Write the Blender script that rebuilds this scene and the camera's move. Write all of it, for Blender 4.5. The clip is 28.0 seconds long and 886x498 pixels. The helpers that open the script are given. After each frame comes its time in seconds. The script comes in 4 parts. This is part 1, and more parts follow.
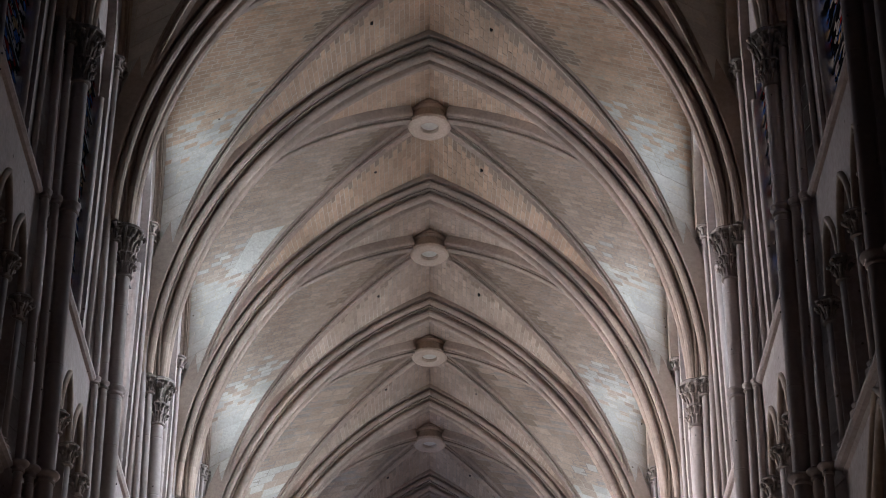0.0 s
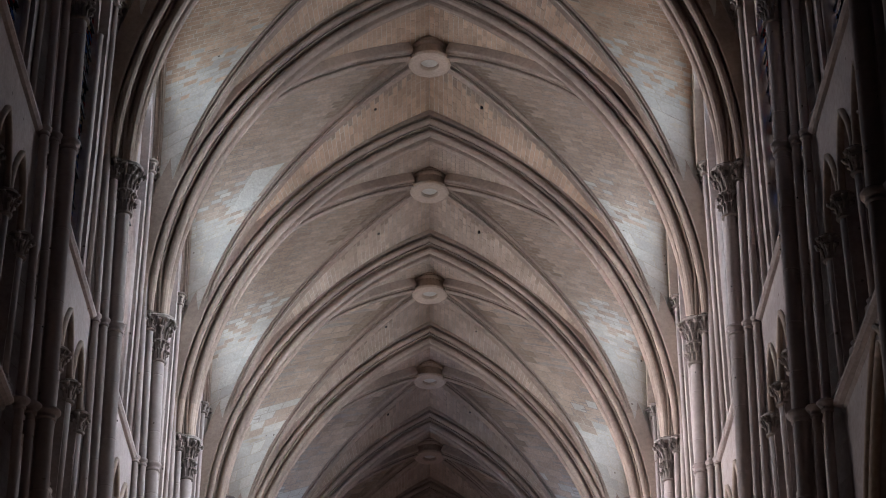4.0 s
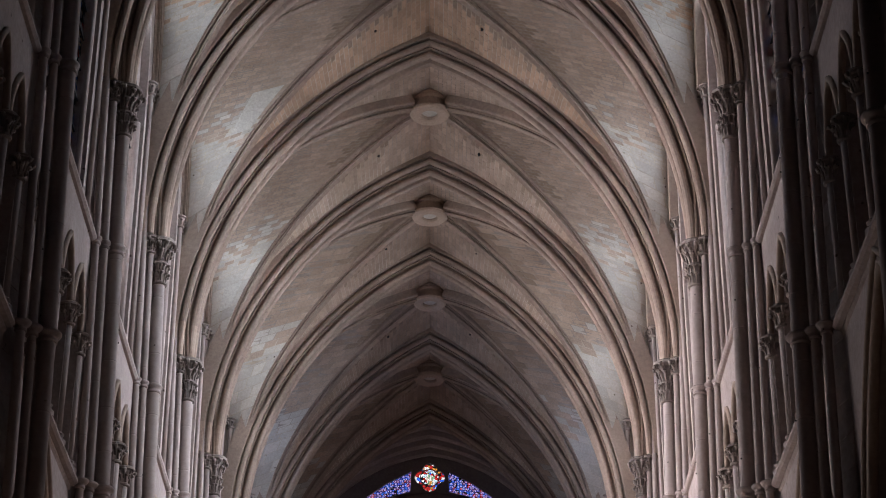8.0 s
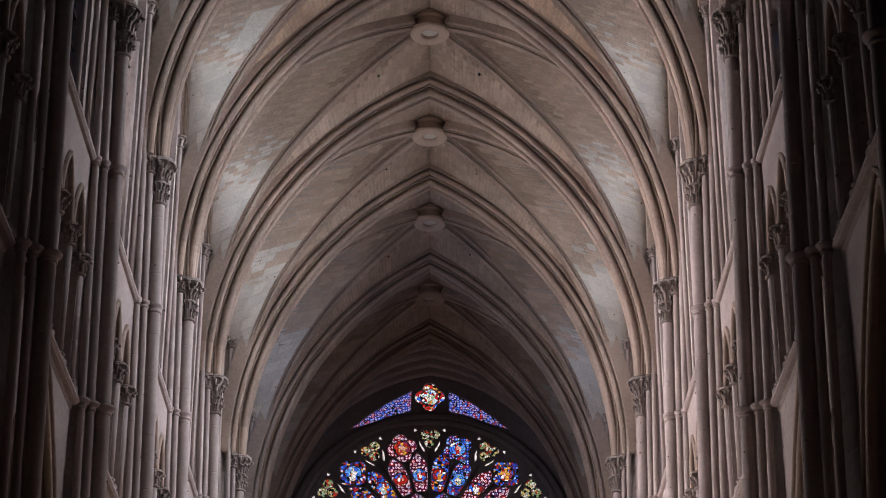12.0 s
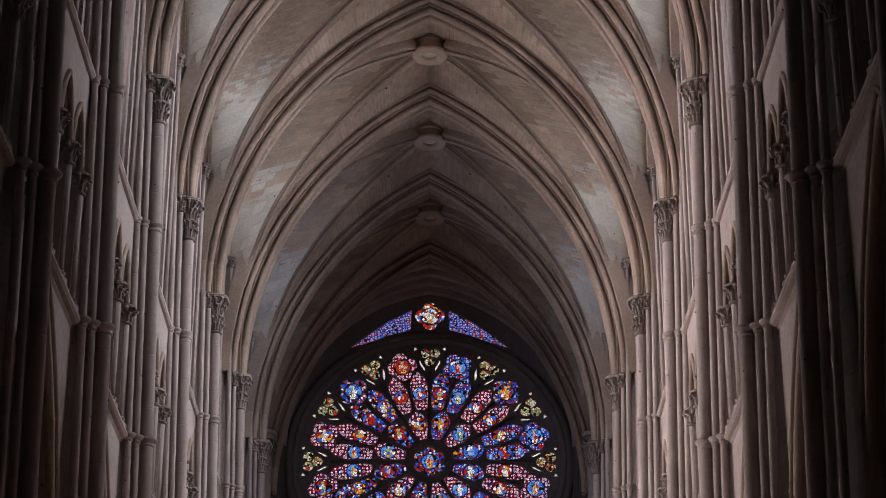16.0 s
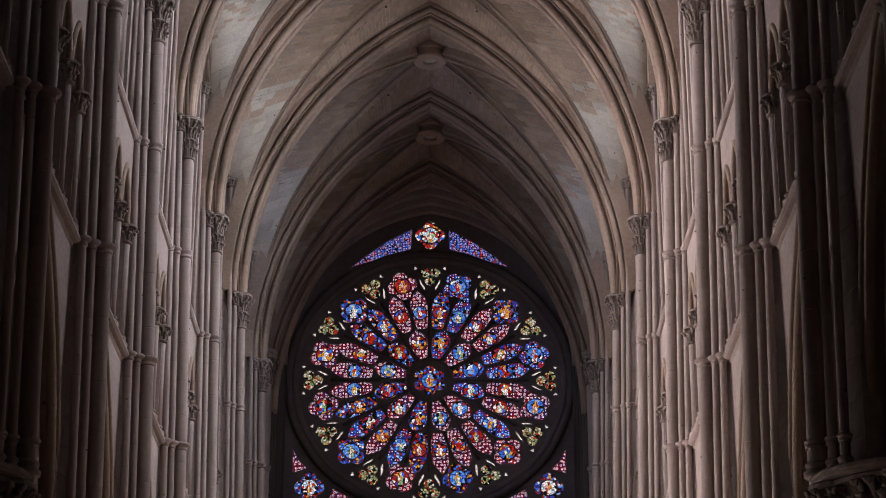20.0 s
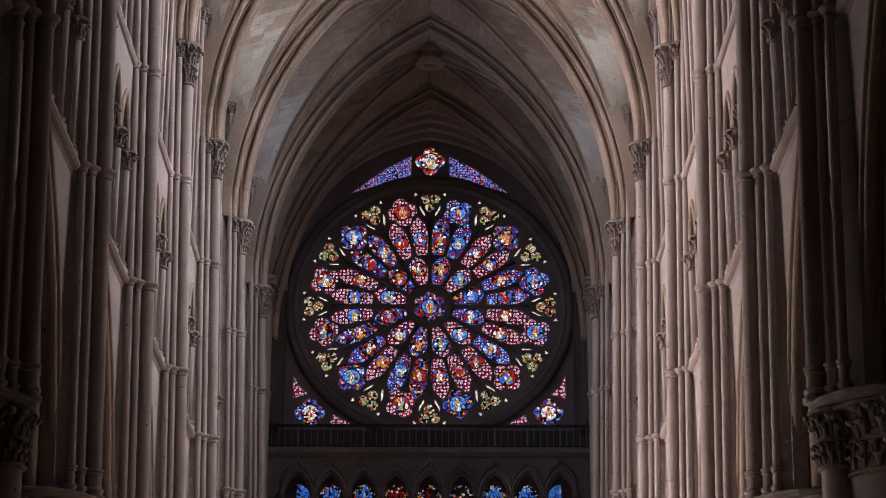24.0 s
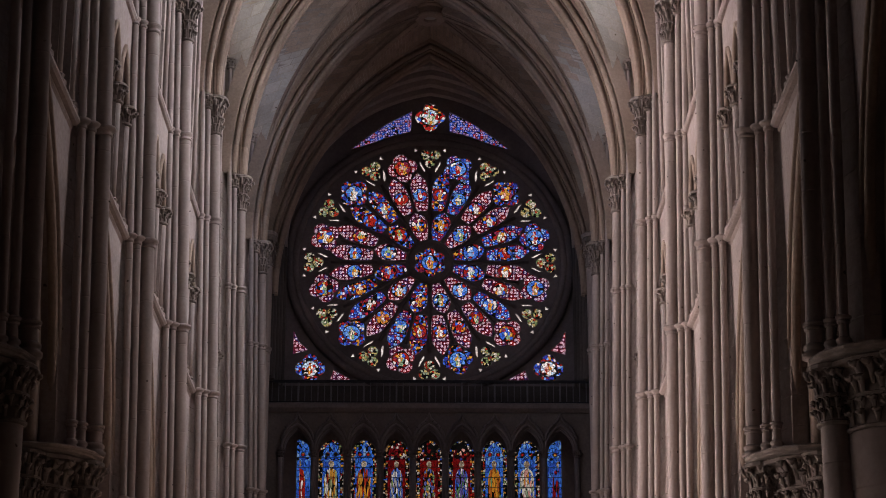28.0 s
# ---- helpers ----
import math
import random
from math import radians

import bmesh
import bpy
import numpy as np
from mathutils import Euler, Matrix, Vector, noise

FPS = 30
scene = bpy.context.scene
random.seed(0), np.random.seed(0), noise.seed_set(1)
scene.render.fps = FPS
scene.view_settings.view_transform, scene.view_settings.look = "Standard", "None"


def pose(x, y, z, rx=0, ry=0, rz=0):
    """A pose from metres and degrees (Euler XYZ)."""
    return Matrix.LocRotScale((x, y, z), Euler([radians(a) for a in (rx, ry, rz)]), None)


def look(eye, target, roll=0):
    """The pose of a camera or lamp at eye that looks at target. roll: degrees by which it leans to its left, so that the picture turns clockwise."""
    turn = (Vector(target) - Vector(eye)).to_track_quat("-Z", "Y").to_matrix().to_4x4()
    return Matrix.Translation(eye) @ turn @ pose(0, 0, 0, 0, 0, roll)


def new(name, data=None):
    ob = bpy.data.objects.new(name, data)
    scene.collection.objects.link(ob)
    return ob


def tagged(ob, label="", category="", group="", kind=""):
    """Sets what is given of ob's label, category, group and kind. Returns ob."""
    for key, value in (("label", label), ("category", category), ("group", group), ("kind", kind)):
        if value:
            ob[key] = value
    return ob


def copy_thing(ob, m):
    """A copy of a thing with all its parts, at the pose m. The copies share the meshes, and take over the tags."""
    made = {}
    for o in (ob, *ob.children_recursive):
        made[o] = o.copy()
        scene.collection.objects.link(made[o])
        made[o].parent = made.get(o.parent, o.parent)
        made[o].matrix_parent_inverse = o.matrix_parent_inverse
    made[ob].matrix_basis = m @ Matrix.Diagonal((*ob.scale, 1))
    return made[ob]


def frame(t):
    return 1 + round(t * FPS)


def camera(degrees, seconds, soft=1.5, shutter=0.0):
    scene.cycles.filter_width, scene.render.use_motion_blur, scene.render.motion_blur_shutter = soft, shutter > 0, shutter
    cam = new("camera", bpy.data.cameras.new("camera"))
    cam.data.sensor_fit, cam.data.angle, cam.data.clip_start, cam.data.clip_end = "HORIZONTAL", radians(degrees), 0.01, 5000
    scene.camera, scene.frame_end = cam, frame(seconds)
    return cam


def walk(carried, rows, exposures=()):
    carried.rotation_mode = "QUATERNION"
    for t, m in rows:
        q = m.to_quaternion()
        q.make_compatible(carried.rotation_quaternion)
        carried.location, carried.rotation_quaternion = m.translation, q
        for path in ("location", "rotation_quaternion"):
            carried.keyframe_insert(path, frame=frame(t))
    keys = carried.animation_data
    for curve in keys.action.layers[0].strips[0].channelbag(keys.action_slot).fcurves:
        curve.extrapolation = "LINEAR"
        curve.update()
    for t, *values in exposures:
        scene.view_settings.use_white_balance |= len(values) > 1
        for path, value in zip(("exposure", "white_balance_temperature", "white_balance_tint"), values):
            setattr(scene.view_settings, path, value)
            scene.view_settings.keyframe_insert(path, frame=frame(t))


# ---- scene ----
from mathutils import geometry

# ---------------------------------------------------------------- camera
LENS = 24.45
cam = camera(LENS, 28.0, soft=1.0)
EYE = (0.18, 0.0, 1.72)
TILTS = ((0, 32.774), (0.5, 32.606), (1, 32.417), (1.5, 32.219), (2, 31.996), (2.5, 31.762), (3, 31.52), (3.5, 31.275),
         (4.5, 30.755), (5.5, 30.224), (6.5, 29.687), (7.5, 29.129), (8.5, 28.563), (9.5, 28.014), (10.5, 27.466),
         (11.5, 26.887), (12.5, 26.33), (13.5, 25.763), (14.5, 25.195), (15.5, 24.627), (16.5, 24.06), (17.5, 23.489),
         (18.5, 22.921), (19.5, 22.364), (20.5, 21.798), (21.5, 21.223), (22.5, 20.703), (23.5, 20.232), (24, 20.016), (24.5, 19.833),
         (25, 19.648), (25.5, 19.474), (26, 19.309), (26.5, 19.163), (27, 19.018), (27.5, 18.893), (28, 18.785))
walk(cam, [(t, pose(*EYE, 89.932 + p, 0, -0.268) @ pose(0, 0, 0, 0, 0, 0.077)) for t, p in TILTS],
     exposures=[(0, 0.07, 6070, 11.5), (3, -0.01, 6130, 13.2), (6, -0.25, 6280, 15.8), (11, -0.43, 6590, 21), (17, -0.77, 6770, 21.5), (21, -0.77, 6920, 22.5), (24.5, -0.62, 6950, 22.5), (26, -0.67, 7000, 23), (28, -0.87, 7050, 24.5)])

# ---------------------------------------------------------------- light
world = bpy.data.worlds.new("world")
scene.world = world
world.use_nodes = True
wn = world.node_tree.nodes
sky = wn.new("ShaderNodeTexSky")
sky.sky_type, sky.sun_disc, sky.sun_elevation, sky.sun_rotation = "NISHITA", False, radians(38), radians(150)
wn["Background"].inputs[1].default_value = 0.06
world.node_tree.links.new(sky.outputs[0], wn["Background"].inputs[0])
sun = new("sun", bpy.data.lights.new("sun", "SUN"))
sun.data.energy, sun.data.angle, sun.data.color = 0.6, radians(15), (1, 0.96, 0.92)
sun.matrix_world = look((30, -40, 60), (0, 40, 0))


def daylight_lamp(x, y, z, wide, high, power, tint, down=2.0, spread=180):
    """An added area lamp in place of daylight, in a window or in an aisle."""
    data = bpy.data.lights.new("daylight_stand_in", "AREA")
    data.shape, data.size, data.size_y, data.energy, data.color = "RECTANGLE", wide, high, power, tint
    data.spread = radians(spread)
    lamp = new("daylight_stand_in", data)
    lamp.matrix_world = look((x, y, z), (0, y, z - down))
    return lamp


# ---------------------------------------------------------------- plan of the nave
BAY = 7.2
DEPTH = {k: 39.43 + BAY * (k - 1) for k in range(-2, 7)}
HALF = {-2: 6.74, -1: 6.74, 0: 6.75, 1: 6.81, 2: 6.84, 3: 6.86, 4: 6.76, 5: 6.57, 6: 6.40}
Z_LOW, Z_RING, Z_CAP, Z_WALLCAP, Z_PIER = 17.7, 23.4, 27.5, 31.9, 10.75
WALL_X = 7.25
WEST = 84.5
LEAN = 1.46

HIGH = {0: 6, 1: 1250, 2: 2200, 3: 2250, 4: 2200, 5: 1150}
AISLE = {-1: 70, 0: 340, 1: 900, 2: 1600, 3: 2050, 4: 1150, 5: 90}
for k, power in HIGH.items():
    y = 0.5 * (DEPTH[k] + DEPTH[k + 1])
    wide = 94 if k < 3 else 104 if k == 3 else 112 if k == 4 else 150
    # Bay 5 lamps are bluer, in place of haze before the rose.
    daylight_lamp(9.2, y, 30.4, 4.8, 8.6, power * (0.92 if k < 5 else 0.4), (0.80, 0.91, 1.0) if k < 5 else (0.52, 0.69, 1.0), 1.0, wide)
    daylight_lamp(-9.2, y, 29.9, 4.8, 9.2, power * 0.84 if k > 0 else power * 0.5, (0.97, 0.93, 0.95) if k < 5 else (0.52, 0.69, 1.0), 1.0, wide)
# Second added lamp for each window, spread wide to brighten the lower web.
for k, power in {1: 440, 2: 620, 3: 600, 4: 520, 5: 240}.items():
    y = 0.5 * (DEPTH[k] + DEPTH[k + 1])
    daylight_lamp(8.05, y, 31.7, 4.4, 6.4, power, (0.70, 0.86, 1.0) if k < 5 else (0.5, 0.68, 1.0), 2.0, 172)
    daylight_lamp(-8.05, y, 31.7, 4.4, 6.4, power, (0.70, 0.86, 1.0) if k < 5 else (0.5, 0.68, 1.0), 2.0, 172)
# Unseen aisle lamps added where no window stands; the near ones aim low.
for k, power in AISLE.items():
    y = 0.5 * (DEPTH[k] + DEPTH[k + 1])
    near = k < 1
    daylight_lamp(13.6, y, 6.0, 3.5, 7.0, power * (0.14 if k < 3 else 0.05), (1.0, 0.84, 0.76), 2.0, 120)
    daylight_lamp(-13.6, y, 6.0, 3.5, 7.0, power * 1.8, (1.0, 0.94, 0.92), 6.0 if near else 2.0, 80 if near else 120)


# ---------------------------------------------------------------- materials
def nodes_of(name):
    m = bpy.data.materials.new(name)
    m.use_nodes = True
    nt = m.node_tree
    return m, nt, nt.nodes["Principled BSDF"]


def node(nt, kind, **values):
    n = nt.nodes.new(kind)
    for key, v in values.items():
        n.inputs[key.replace("_", " ")].default_value = v
    return n


def ramp(nt, source, stops, constant=False):
    r = nt.nodes.new("ShaderNodeValToRGB")
    e = r.color_ramp.elements
    while len(e) < len(stops):
        e.new(0.5)
    for el, (p, c) in zip(e, stops):
        el.position, el.color = p, (*c, 1)
    if constant:
        r.color_ramp.interpolation = "CONSTANT"
    nt.links.new(source, r.inputs[0])
    return r


def stone(name, dark, light, grain=9.0, island=0.0, coursed=0.0, spread=0.25, bump=0.25, rough=0.88, mottle=1.0, pits=0.0):
    """Weathered limestone: broad stains, fine grain, a little change from piece to piece."""
    m, nt, b = nodes_of(name)
    geo = nt.nodes.new("ShaderNodeNewGeometry")
    broad = node(nt, "ShaderNodeTexNoise", Scale=0.45, Detail=5.0, Roughness=0.6)
    fine = node(nt, "ShaderNodeTexNoise", Scale=grain, Detail=6.0, Roughness=0.65)
    for n in (broad, fine):
        nt.links.new(geo.outputs["Position"], n.inputs["Vector"])
    base = ramp(nt, broad.outputs[0], ((0.3, dark), (0.7, light)))
    mix = nt.nodes.new("ShaderNodeMix")
    mix.data_type, mix.blend_type = "RGBA", "MULTIPLY"
    mix.inputs[0].default_value = 1.0
    g = ramp(nt, fine.outputs[0], ((0.25, (1 - 0.28 * mottle, 1 - 0.30 * mottle, 1 - 0.32 * mottle)), (0.75, (1 + 0.12 * mottle, 1 + 0.12 * mottle, 1 + 0.1 * mottle))))
    nt.links.new(base.outputs[0], mix.inputs[6])
    nt.links.new(g.outputs[0], mix.inputs[7])
    out = mix.outputs[2]
    info = nt.nodes.new("ShaderNodeObjectInfo")
    pick = geo.outputs["Random Per Island"] if island else info.outputs["Random"]
    if coursed:
        sep = nt.nodes.new("ShaderNodeSeparateXYZ")
        nt.links.new(geo.outputs["Position"], sep.inputs[0])
        div, low = nt.nodes.new("ShaderNodeMath"), nt.nodes.new("ShaderNodeMath")
        div.operation, low.operation = "MULTIPLY_ADD", "FLOOR"
        div.inputs[1].default_value = 1.0 / coursed
        nt.links.new(sep.outputs[2], div.inputs[0])
        nt.links.new(info.outputs["Random"], div.inputs[2])
        nt.links.new(div.outputs[0], low.inputs[0])
        both = nt.nodes.new("ShaderNodeMath")
        both.operation = "MULTIPLY_ADD"
        both.inputs[1].default_value = 17.3
        nt.links.new(info.outputs["Random"], both.inputs[0])
        nt.links.new(low.outputs[0], both.inputs[2])
        wn1 = nt.nodes.new("ShaderNodeTexWhiteNoise")
        wn1.noise_dimensions = "1D"
        nt.links.new(both.outputs[0], wn1.inputs["W"])
        pick = wn1.outputs[0]
    rnd = ramp(nt, pick, ((0.0, (1 - spread,) * 3), (0.8, (1 + spread * 0.4,) * 3), (1.0, (1 + spread * 0.9, 1 + spread * 0.85, 1 + spread * 0.75))))
    mix2 = nt.nodes.new("ShaderNodeMix")
    mix2.data_type, mix2.blend_type = "RGBA", "MULTIPLY"
    mix2.inputs[0].default_value = 1.0
    nt.links.new(out, mix2.inputs[6])
    nt.links.new(rnd.outputs[0], mix2.inputs[7])
    colour = mix2.outputs[2]
    if pits:
        warp = node(nt, "ShaderNodeTexNoise", Scale=11.0, Detail=2.0)
        nt.links.new(geo.outputs["Position"], warp.inputs["Vector"])
        shift = nt.nodes.new("ShaderNodeVectorMath")
        shift.operation = "MULTIPLY_ADD"
        shift.inputs[1].default_value = (0.06, 0.06, 0.06)
        nt.links.new(warp.outputs["Color"], shift.inputs[0])
        nt.links.new(geo.outputs["Position"], shift.inputs[2])
        spots = node(nt, "ShaderNodeTexVoronoi", Scale=1.9)
        nt.links.new(shift.outputs[0], spots.inputs["Vector"])
        mask = ramp(nt, spots.outputs["Distance"], ((pits * 0.6, (0.25, 0.2, 0.17)), (pits, (1, 1, 1))))
        mix3 = nt.nodes.new("ShaderNodeMix")
        mix3.data_type, mix3.blend_type = "RGBA", "MULTIPLY"
        mix3.inputs[0].default_value = 1.0
        nt.links.new(colour, mix3.inputs[6])
        nt.links.new(mask.outputs[0], mix3.inputs[7])
        colour = mix3.outputs[2]
    nt.links.new(colour, b.inputs["Base Color"])
    b.inputs["Roughness"].default_value = rough
    bp = node(nt, "ShaderNodeBump", Strength=bump, Distance=0.03)
    nt.links.new(fine.outputs[0], bp.inputs["Height"])
    nt.links.new(bp.outputs[0], b.inputs["Normal"])
    return m


M_STONE = stone("limestone", (0.295, 0.24, 0.22), (0.425, 0.352, 0.326), coursed=0.6, spread=0.06, pits=0.08)
M_SHAFT = stone("shaft_limestone", (0.315, 0.258, 0.235), (0.41, 0.34, 0.313), coursed=1.3, spread=0.05, bump=0.12, mottle=0.6, pits=0.07)
M_CARVED = stone("carved_limestone", (0.19, 0.155, 0.135), (0.36, 0.30, 0.268), bump=0.5)
M_RIB = stone("rib_limestone", (0.264, 0.194, 0.151), (0.381, 0.289, 0.231), island=1, spread=0.14)
M_UMBER = stone("umber_vault_stone", (0.25, 0.182, 0.132), (0.33, 0.246, 0.182), grain=14, island=1, spread=0.10)
# Pale blocks of the lower web, made paler to hold some window light.
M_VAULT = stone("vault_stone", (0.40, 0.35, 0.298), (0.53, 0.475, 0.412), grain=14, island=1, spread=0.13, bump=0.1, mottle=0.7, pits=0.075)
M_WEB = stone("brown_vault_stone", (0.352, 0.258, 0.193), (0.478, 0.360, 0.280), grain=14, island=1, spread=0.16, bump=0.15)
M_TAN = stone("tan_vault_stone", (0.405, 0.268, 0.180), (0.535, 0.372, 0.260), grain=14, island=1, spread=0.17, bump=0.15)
M_REPAIR = stone("pale_repair_stone", (0.46, 0.42, 0.365), (0.55, 0.505, 0.445), grain=14, island=1, spread=0.02)
M_MORTAR = stone("mortar", (0.34, 0.265, 0.19), (0.66, 0.58, 0.48), spread=0.05)
M_OLDMORTAR = stone("grey_mortar", (0.24, 0.195, 0.165), (0.42, 0.36, 0.31), spread=0.05)
# Limestone darkened to put the dimness of the west end into its colour.
M_SHADED = stone("shade_tinted_stone", (0.132, 0.112, 0.115), (0.198, 0.168, 0.172))
# Shade put into a stone colour: rose jambs, parapet and unseen closing walls.
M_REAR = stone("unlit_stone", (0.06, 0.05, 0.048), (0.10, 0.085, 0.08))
# Limestone again, darkened further: the gallery's shade is in the colour.
M_GALLERY = stone("shaded_gallery_limestone", (0.085, 0.07, 0.066), (0.15, 0.125, 0.118), bump=0.4)
# The floor is out of view; its tone sets the light bounced upward.
M_FLOOR = stone("floor_stone", (0.17, 0.14, 0.105), (0.25, 0.205, 0.16), rough=0.6)


def plain(name, colour, rough=0.6, metal=0.0):
    m, nt, b = nodes_of(name)
    n = node(nt, "ShaderNodeTexNoise", Scale=30.0, Detail=3.0)
    r = ramp(nt, n.outputs[0], ((0.3, tuple(c * 0.75 for c in colour)), (0.7, tuple(c * 1.2 for c in colour))))
    nt.links.new(r.outputs[0], b.inputs["Base Color"])
    b.inputs["Roughness"].default_value, b.inputs["Metallic"].default_value = rough, metal
    return m


M_IRON = plain("dark_iron", (0.03, 0.03, 0.035), 0.55, 0.6)
M_BAR = plain("grey_painted_baluster", (0.17, 0.165, 0.175), 0.7)
M_VOID = plain("hole_shade_black", (0.01, 0.01, 0.01), 0.9)


def glass(name, palette, scale, lead=0.035, stretch=(1, 1, 1), bead=None, jitter=1.0, clear=1.0, patch=0.0, upright=True, hoop=True):
    """Stained glass: pieces of coloured glass between dark leads, some fields strewn with pale beads. The sky lights it from behind."""
    m = bpy.data.materials.new(name)
    m.use_nodes = True
    nt = m.node_tree
    nt.nodes.clear()

    def calc(kind, a, b=None):
        n = nt.nodes.new("ShaderNodeMath")
        n.operation = kind
        nt.links.new(a, n.inputs[0])
        if isinstance(b, (int, float)):
            n.inputs[1].default_value = b
        elif b is not None:
            nt.links.new(b, n.inputs[1])
        return n.outputs[0]

    def times(a, b):
        n = nt.nodes.new("ShaderNodeMix")
        n.data_type, n.blend_type = "RGBA", "MULTIPLY"
        n.inputs[0].default_value = 1.0
        nt.links.new(a, n.inputs[6])
        nt.links.new(b, n.inputs[7])
        return n.outputs[2]

    out = nt.nodes.new("ShaderNodeOutputMaterial")
    geo = nt.nodes.new("ShaderNodeNewGeometry")
    info = nt.nodes.new("ShaderNodeObjectInfo")
    mp = nt.nodes.new("ShaderNodeMapping")
    mp.inputs["Scale"].default_value = (stretch[0], 0.0, stretch[2]) if upright else stretch
    mp.inputs["Location"].default_value = (0.0, 0.5 * jitter / scale if upright else 0.0, 0.0)
    nt.links.new(geo.outputs["Position"], mp.inputs["Vector"])
    cells = node(nt, "ShaderNodeTexVoronoi", Scale=scale, Randomness=jitter)
    edge = node(nt, "ShaderNodeTexVoronoi", Scale=scale, Randomness=jitter)
    edge.feature = "DISTANCE_TO_EDGE"
    shade = node(nt, "ShaderNodeTexNoise", Scale=scale * 1.7, Detail=3.0)
    for n in (cells, edge, shade):
        nt.links.new(mp.outputs[0], n.inputs["Vector"])
    sep = nt.nodes.new("ShaderNodeSeparateColor")
    hue = cells
    if patch:
        hue = node(nt, "ShaderNodeTexVoronoi", Scale=scale * patch, Randomness=jitter)
        nt.links.new(mp.outputs[0], hue.inputs["Vector"])
    nt.links.new(hue.outputs["Color"], sep.inputs[0])
    chosen = calc("FRACT", calc("ADD", sep.outputs[0], info.outputs["Random"]))
    total = sum(w for w, c in palette)
    stops, at = [], 0.0
    for w, c in palette:
        stops.append((at, c))
        at += w / total
    colour = ramp(nt, chosen, stops, True).outputs[0]
    if bead:
        spot = calc("LESS_THAN", cells.outputs["Distance"], 0.09 if hoop else 0.2)
        mixn = nt.nodes.new("ShaderNodeMix")
        mixn.data_type = "RGBA"
        nt.links.new(spot, mixn.inputs[0])
        nt.links.new(colour, mixn.inputs[6])
        mixn.inputs[7].default_value = (*bead, 1)
        lo, hi = (0.22, 0.345) if hoop else (2.0, 2.1)
        round_hoop = calc("MULTIPLY", calc("GREATER_THAN", cells.outputs["Distance"], lo), calc("LESS_THAN", cells.outputs["Distance"], hi))
        mixh = nt.nodes.new("ShaderNodeMix")
        mixh.data_type = "RGBA"
        nt.links.new(round_hoop, mixh.inputs[0])
        nt.links.new(mixn.outputs[2], mixh.inputs[6])
        mixh.inputs[7].default_value = (*bead, 1)
        colour = mixh.outputs[2]
    colour = times(colour, calc("GREATER_THAN", edge.outputs["Distance"], lead))
    colour = times(colour, ramp(nt, shade.outputs[0], ((0.3, (0.4 * clear,) * 3), (0.65, (clear,) * 3))).outputs[0])
    tr = nt.nodes.new("ShaderNodeBsdfTransparent")
    nt.links.new(colour, tr.inputs[0])
    gl = nt.nodes.new("ShaderNodeBsdfGlossy")
    gl.inputs["Color"].default_value, gl.inputs["Roughness"].default_value = (0.1, 0.1, 0.12, 1), 0.3
    mx = nt.nodes.new("ShaderNodeMixShader")
    mx.inputs[0].default_value = 0.05
    nt.links.new(tr.outputs[0], mx.inputs[1])
    nt.links.new(gl.outputs[0], mx.inputs[2])
    nt.links.new(mx.outputs[0], out.inputs[0])
    return m


BLUE, DEEP, RED, CRIM, PURP = (0.05, 0.18, 0.75), (0.04, 0.06, 0.38), (0.55, 0.035, 0.03), (0.28, 0.04, 0.10), (0.24, 0.11, 0.29)
SKYB, GOLD, WHITE, GREEN, PINK = (0.25, 0.50, 0.95), (0.75, 0.36, 0.06), (1.0, 0.98, 0.95), (0.25, 0.36, 0.16), (0.85, 0.45, 0.38)
LEAD, PALE = (0.01, 0.01, 0.01), (0.95, 0.86, 0.95)
G_FIELD = glass("stained_glass_crimson_field", ((3.5, (0.19, 0.016, 0.035)), (2, (0.12, 0.02, 0.075)), (0.7, (0.04, 0.03, 0.14)), (1, (0.32, 0.025, 0.025))), 6.6, 0.03, bead=(0.88, 0.8, 0.88), jitter=0.5)
G_FIELDB = glass("stained_glass_blue_lattice", ((2.4, BLUE), (2.4, DEEP), (2.6, (0.4, 0.03, 0.05)), (1.2, SKYB), (0.8, (0.2, 0.04, 0.16)), (0.9, LEAD)), 8.0, 0.06, bead=(0.75, 0.78, 0.95), jitter=0.6, hoop=False)
G_FIELDM = glass("stained_glass_mixed_field", ((2, BLUE), (2, DEEP), (2, (0.4, 0.03, 0.03)), (1.5, (0.2, 0.02, 0.07)), (0.9, GOLD), (0.8, PALE), (0.8, SKYB), (2, LEAD)), 10.0, 0.06)
G_CROWN = glass("stained_glass_white_and_red", ((2.5, WHITE), (2.5, RED), (1, BLUE), (1, GOLD), (1, LEAD)), 9.0, 0.05)
G_CROWND = glass("stained_glass_white_disc", ((2, WHITE), (2, (0.6, 0.8, 0.95)), (1, RED), (0.8, LEAD)), 9.0, 0.05)
G_DISCB = glass("stained_glass_blue_disc", ((4, (0.12, 0.36, 0.9)), (2.5, BLUE), (1, SKYB), (0.6, (0.4, 0.03, 0.03)), (0.5, WHITE), (0.8, LEAD)), 7.0, 0.05)
G_DISCR = glass("stained_glass_red_disc", ((3.4, (0.45, 0.03, 0.02)), (1.5, CRIM), (0.8, GOLD), (1.2, BLUE), (0.8, WHITE), (0.8, LEAD)), 7.0, 0.05)
G_DISCG = glass("stained_glass_gold_disc", ((2.5, (0.7, 0.28, 0.05)), (2, (0.4, 0.03, 0.03)), (1.5, BLUE), (1, SKYB), (0.8, LEAD)), 8.0, 0.05)
